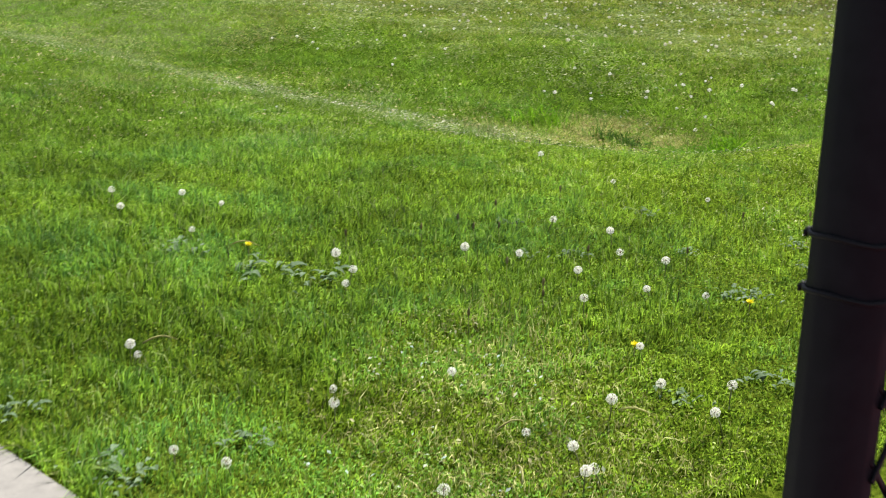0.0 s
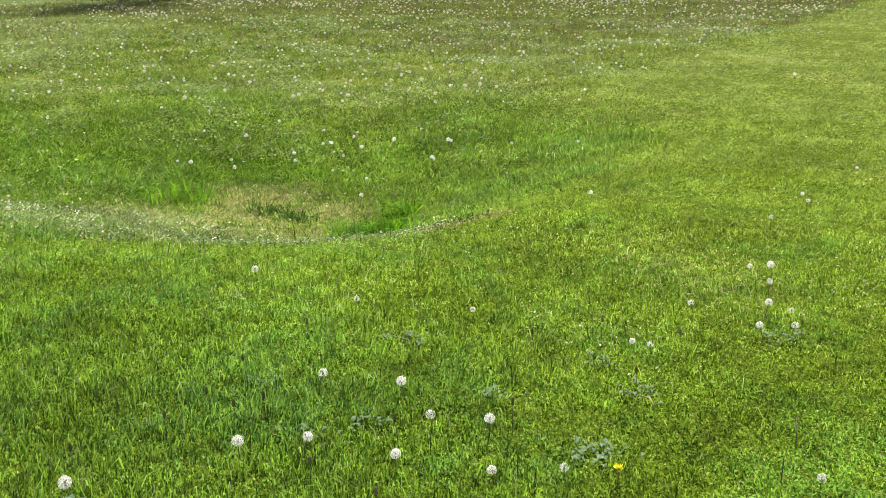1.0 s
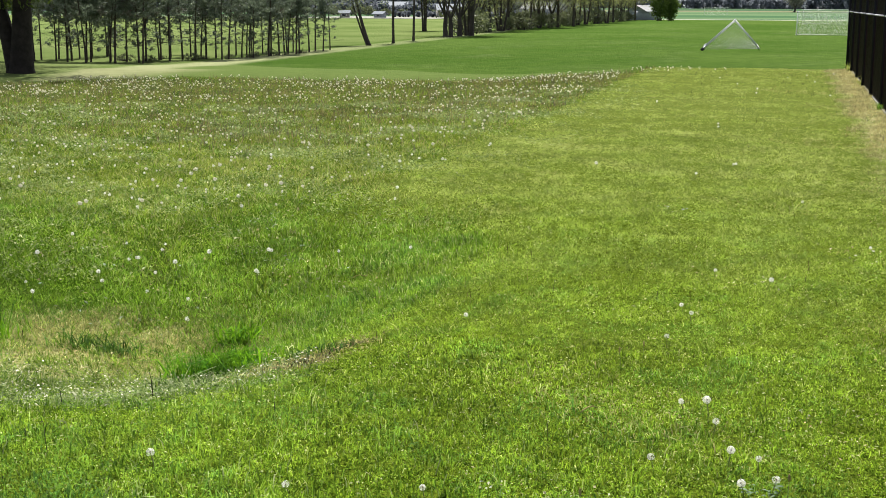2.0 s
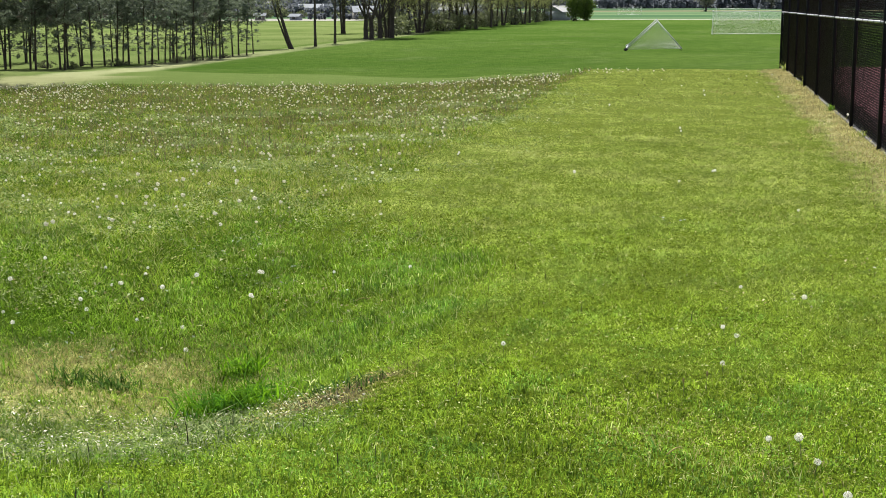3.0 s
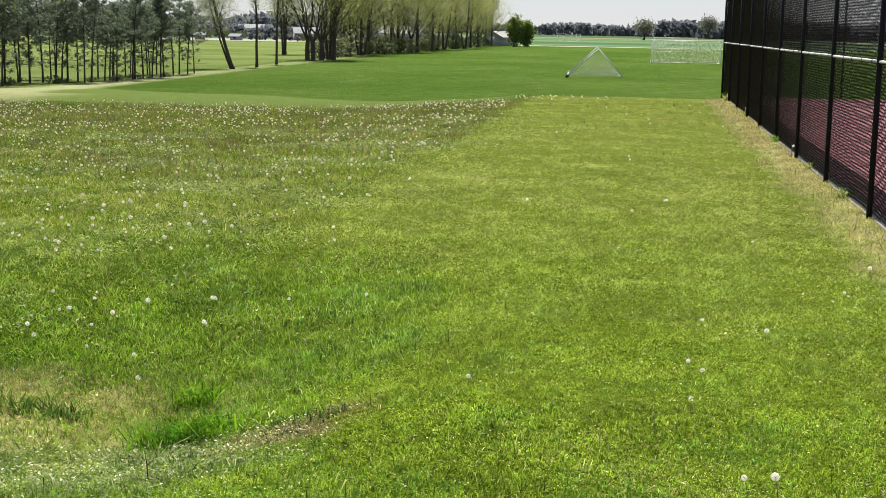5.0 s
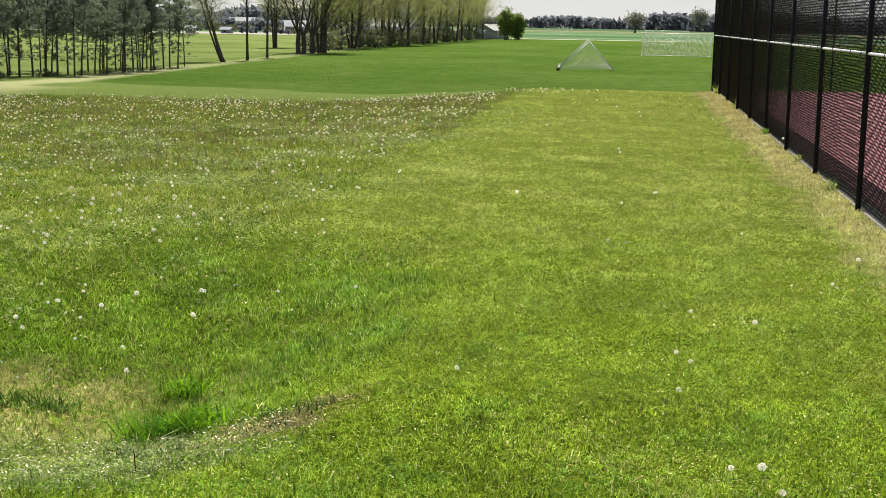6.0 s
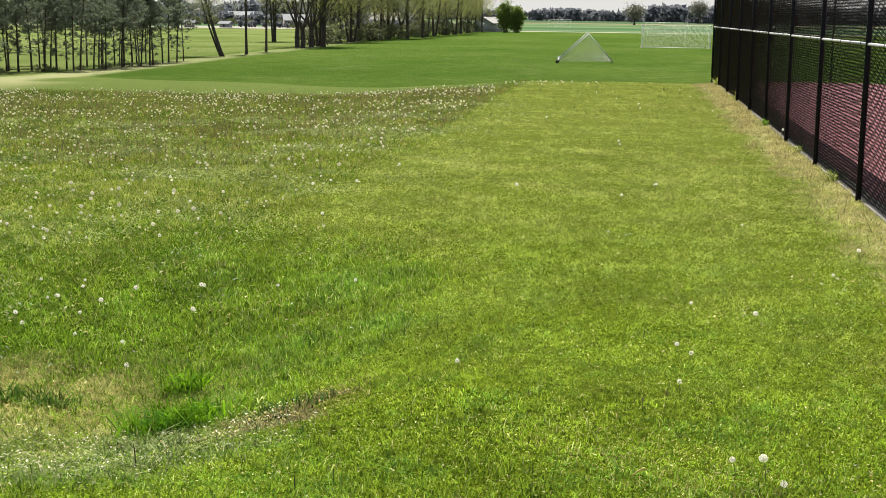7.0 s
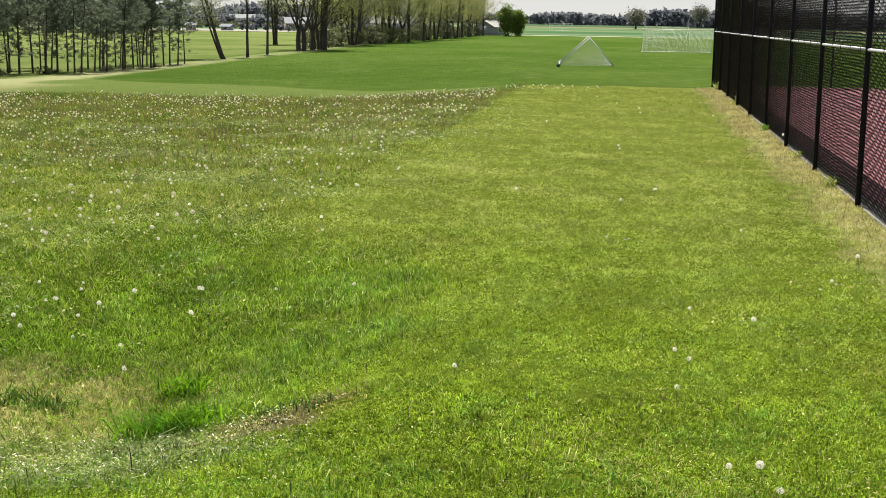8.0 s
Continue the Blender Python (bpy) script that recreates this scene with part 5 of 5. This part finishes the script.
# more of them in the meadow, getting thicker away from the walk
meadow_more = []
while len(meadow_more) < 150:
    mx, my = rd.uniform(-12, -3.2), rd.uniform(6.6, 15)
    if rd.random() < 0.25 + 0.75 * (my - 6) / 9 and mx > -3.5 - 0.75 * (my + 1):
        meadow_more.append((mx, my))
used = set()
for i, (px, py) in enumerate(by_walk + on_lawn + past_hollow + meadow_more):
    k = rd.random()
    proto = full[int(rd.integers(0, 3))] if k < 0.5 else half[int(rd.integers(0, 2))]
    if proto.name in used:
        ob = copy_thing(proto, Matrix())
    else:
        ob = proto
        used.add(proto.name)
    s = rd.uniform(0.78, 1.12) * 0.95
    ob.location, ob.rotation_euler, ob.scale = (px, py, gz(px, py)), (rd.normal(0, 0.12), rd.normal(0, 0.12), rd.uniform(0, 6.28)), (s, s, s * 0.95)
    ob["group"] = "dandelions"
for i, (px, py) in enumerate([(-0.94, 0.63), (0.39, 1.64), (0.43, 0.98)]):
    ob = yellow if i == 0 else copy_thing(yellow, Matrix())
    ob.location, ob["group"] = (px, py, gz(px, py)), "yellow dandelions"


def down_belt():
    """The thick far belt of seed heads, past counting: small faceted balls of down on thin stems."""
    rg = np.random.default_rng(17)
    n = 7600
    px, py = rg.uniform(-26, -1.0, n * 3), rg.uniform(8.5, 32.9, n * 3)
    inside = py < np.where(px > -3.4, 32.9, 31.0 - 1.7 * np.maximum(0, -15.2 - px) + 0.4 * wobble(px, py))
    edge = -3.2 + 2.4 * ss(30.5, 32.5, py)
    dens = (0.17 + 0.83 * ss(12, 29, py + 2.2 * wobble(px, py, 0.35))) * np.clip(0.35 + 0.65 * wobble(px, py, 0.6) + 0.45 * wobble(px, py, 2.4), 0.06, 1) * (px < edge) * inside
    keep = rg.random(n * 3) < dens
    px, py = px[keep], py[keep]
    n = len(px)
    h = rg.uniform(0.045, 0.11, n)
    c = np.stack([px, py, ground_z(px, py) + h], -1)
    r = (0.008 + 0.013 * rg.random(n) ** 1.3)[:, None]
    dirs = rg.normal(0, 1, (10, 3))
    dirs /= np.linalg.norm(dirs, axis=1)[:, None]
    vs, fs, off = [], [], 0
    for d in dirs:                       # ten little facets of down facing all ways
        o = np.cross(d, [0.31, 0.77, 0.55])
        o /= np.linalg.norm(o)
        e = np.cross(d, o)
        q = np.stack([c + (d * 0.7 + o * 0.75) * r, c + (d * 0.7 + e * 0.75) * r, c + (d * 0.7 - o * 0.75) * r, c + (d * 0.7 - e * 0.75) * r], 1).reshape(-1, 3)
        vs.append(q)
        fs.append(np.arange(n * 4).reshape(-1, 4) + off)
        off += n * 4
    belt_ob = empty("dandelion_belt", label="thick belt of white dandelion seed heads across the meadow", category="flowers", kind="stuff")
    part("seed_heads", soup("seed_heads", np.concatenate(vs), np.concatenate(fs)), M["puffbelt"], belt_ob)
    root = c - np.stack([np.zeros(n), np.zeros(n), h], -1)
    sd = np.array([0.003, 0, 0])
    part("stems", soup("stems", np.stack([root - sd, root + sd, c], 1).reshape(-1, 3), np.arange(n * 3).reshape(-1, 3)), M["stem"], belt_ob)


down_belt()


def make_rosette(seed, n, L):
    """Broad-leaved weed: lance leaves that arch out from one root."""
    rg = np.random.default_rng(seed)
    ob = empty("broadleaf_weed", label="grey-green broad-leaved weed low in the grass", category="weed")
    for i in range(n):
        a = 2.4 * i + rg.normal(0, 0.9)
        ln, w = L * rg.uniform(0.3, 1.0), L * rg.uniform(0.10, 0.2)
        lift = rg.uniform(0.1, 1.1)
        ox, oy = rg.normal(0, L * 0.8, 2)
        t = Tubes()
        d, s = Vector((math.cos(a), math.sin(a), 0)), Vector((-math.sin(a), math.cos(a), 0))
        prev = None
        for f, wf in ((0, 0.15), (0.25, 0.6), (0.5, 1.0), (0.75, 0.8), (1.0, 0.05)):
            c = d * ln * f + Vector((0, 0, lift * ln * (f - f * f * 0.85)))
            cur = (c - s * w * wf + Vector((0, 0, w * wf * 0.4)), c, c + s * w * wf + Vector((0, 0, w * wf * 0.4)))
            if prev:
                t.poly([prev[0], prev[1], cur[1], cur[0]]).poly([prev[1], prev[2], cur[2], cur[1]])
            prev = cur
        part("leaf", t.mesh("leaf", True), M["rosette"], ob, m=pose(ox, oy, rg.uniform(-0.012, 0.006), rg.uniform(-14, 14), rg.uniform(-14, 14)))
    return ob


ros = make_rosette(301, 24, 0.05)
for i, (px, py, s) in enumerate([(-0.79, 0.61, 1.6), (-1.15, 0.48, 1.3), (-0.65, 0.65, 1.4), (0.29, 1.81, 0.9), (0.77, 1.19, 1.0), (-0.23, -0.56, 0.9), (0.17, -0.56, 1.0), (0.28, -0.62, 0.8),
                                 (0.69, 0.84, 0.8), (0.28, -0.25, 0.8), (0.25, 1.77, 0.9), (-0.79, 1.73, 0.7), (0.21, 2.34, 0.9), (-0.43, 1.45, 0.8), (-0.33, 1.64, 0.8), (-0.16, 2.06, 0.7),
                                 (0.45, 3.2, 0.9), (0.0, 2.55, 0.8), (-0.6, 2.4, 0.9)]):
    ob = ros if i == 0 else copy_thing(ros, Matrix())
    ob.location, ob.rotation_euler, ob.scale, ob["group"] = (px, py, gz(px, py) + 0.025), (0, 0, i * 1.3), (s, s, s), "broad-leaved weeds"

# ribwort stalks with dark narrow seed heads
def make_ribwort(seed, h):
    rg = np.random.default_rng(seed)
    ob = empty("ribwort_plantain", label="thin ribwort stalk with a narrow dark brown seed head", category="weed")
    lx, ly = rg.normal(0, 0.08 * h, 2)
    part("stem", Tubes().tube([(0, 0, -0.01), (lx * 0.4, ly * 0.4, h * 0.55), (lx, ly, h)], (0.0015, 0.0013, 0.0011), 5).mesh("stem", True), M["stem"], ob)
    part("seed_head", Tubes().tube([(lx, ly, h - 0.002), (lx, ly, h + 0.004), (lx, ly, h + 0.012), (lx, ly, h + 0.02), (lx, ly, h + 0.025)], (0.001, 0.0042, 0.0048, 0.0034, 0.0008), 8).mesh("seed_head", True), M["darkstalk"], ob, "dark brown seed head")
    return ob


ribs = [make_ribwort(400 + k, (0.08, 0.095, 0.07)[k]) for k in range(3)]
for i, (px, py) in enumerate([(-0.82, 1.74), (-0.07, 2.79), (-0.88, 2.18), (-0.22, 2.55), (0.54, 3.15), (-0.74, 1.25), (-0.74, 1.45), (0.02, 1.81), (0.20, 2.37), (-0.19, 4.73), (-0.10, 4.80),
                              (-0.60, 1.51), (-0.62, 1.41), (0.0, 1.07), (0.03, 0.71), (0.20, 2.85), (-0.76, 0.91), (0.03, 1.04), (-0.20, 1.55), (-0.22, 1.14)]):
    ob = ribs[i] if i < 3 else copy_thing(ribs[i % 3], Matrix())
    ob.location, ob.rotation_euler, ob["group"] = (px, py, gz(px, py)), (0, 0, i * 2.1), "ribwort stalks"

# pale dry stems lying bent in the grass
for i, (px, py, a) in enumerate([(-0.97, 0.63, 0.5), (0.72, 0.60, 0.1), (0.80, 0.10, 2.2), (0.60, 0.28, 1.2), (-0.35, -0.1, 0.9), (-2.2, 7.1, 0.3), (0.3, 2.2, 2.0), (-0.2, 3.9, 0.6)]):
    z = gz(px, py) + 0.045
    pts = [(0.09 * f - 0.045, 0.03 * f * f, z * 0 + 0.018 * math.sin(math.pi * f)) for f in (0, 0.25, 0.5, 0.75, 1)]
    st = part("dry_stem", Tubes().tube(pts, (0.0028, 0.003, 0.0028, 0.0022, 0.001), 5).mesh("dry_stem", True), M["straw"], m=pose(px, py, z, 0, 0, math.degrees(a)))
    tagged(st, "pale dry bent stem lying in the grass", "stem", "dry stems")
# a tall weed at a fence post with one white flower
wd = empty("fence_weed", pose(FX - 0.06, 18.15, gz(FX - 0.06, 18.15)), label="dandelion stalk with white head at a fence post", category="weed")
part("stem", Tubes().tube([(0, 0, 0), (-0.01, -0.05, 0.09), (0.01, -0.08, 0.17)], (0.005, 0.004, 0.003), 6).mesh("stem", True), M["stem"], wd)
part("seed_head", head_mesh(9, 0.017, 110), M["puff"], wd, m=pose(0.01, -0.08, 0.17))
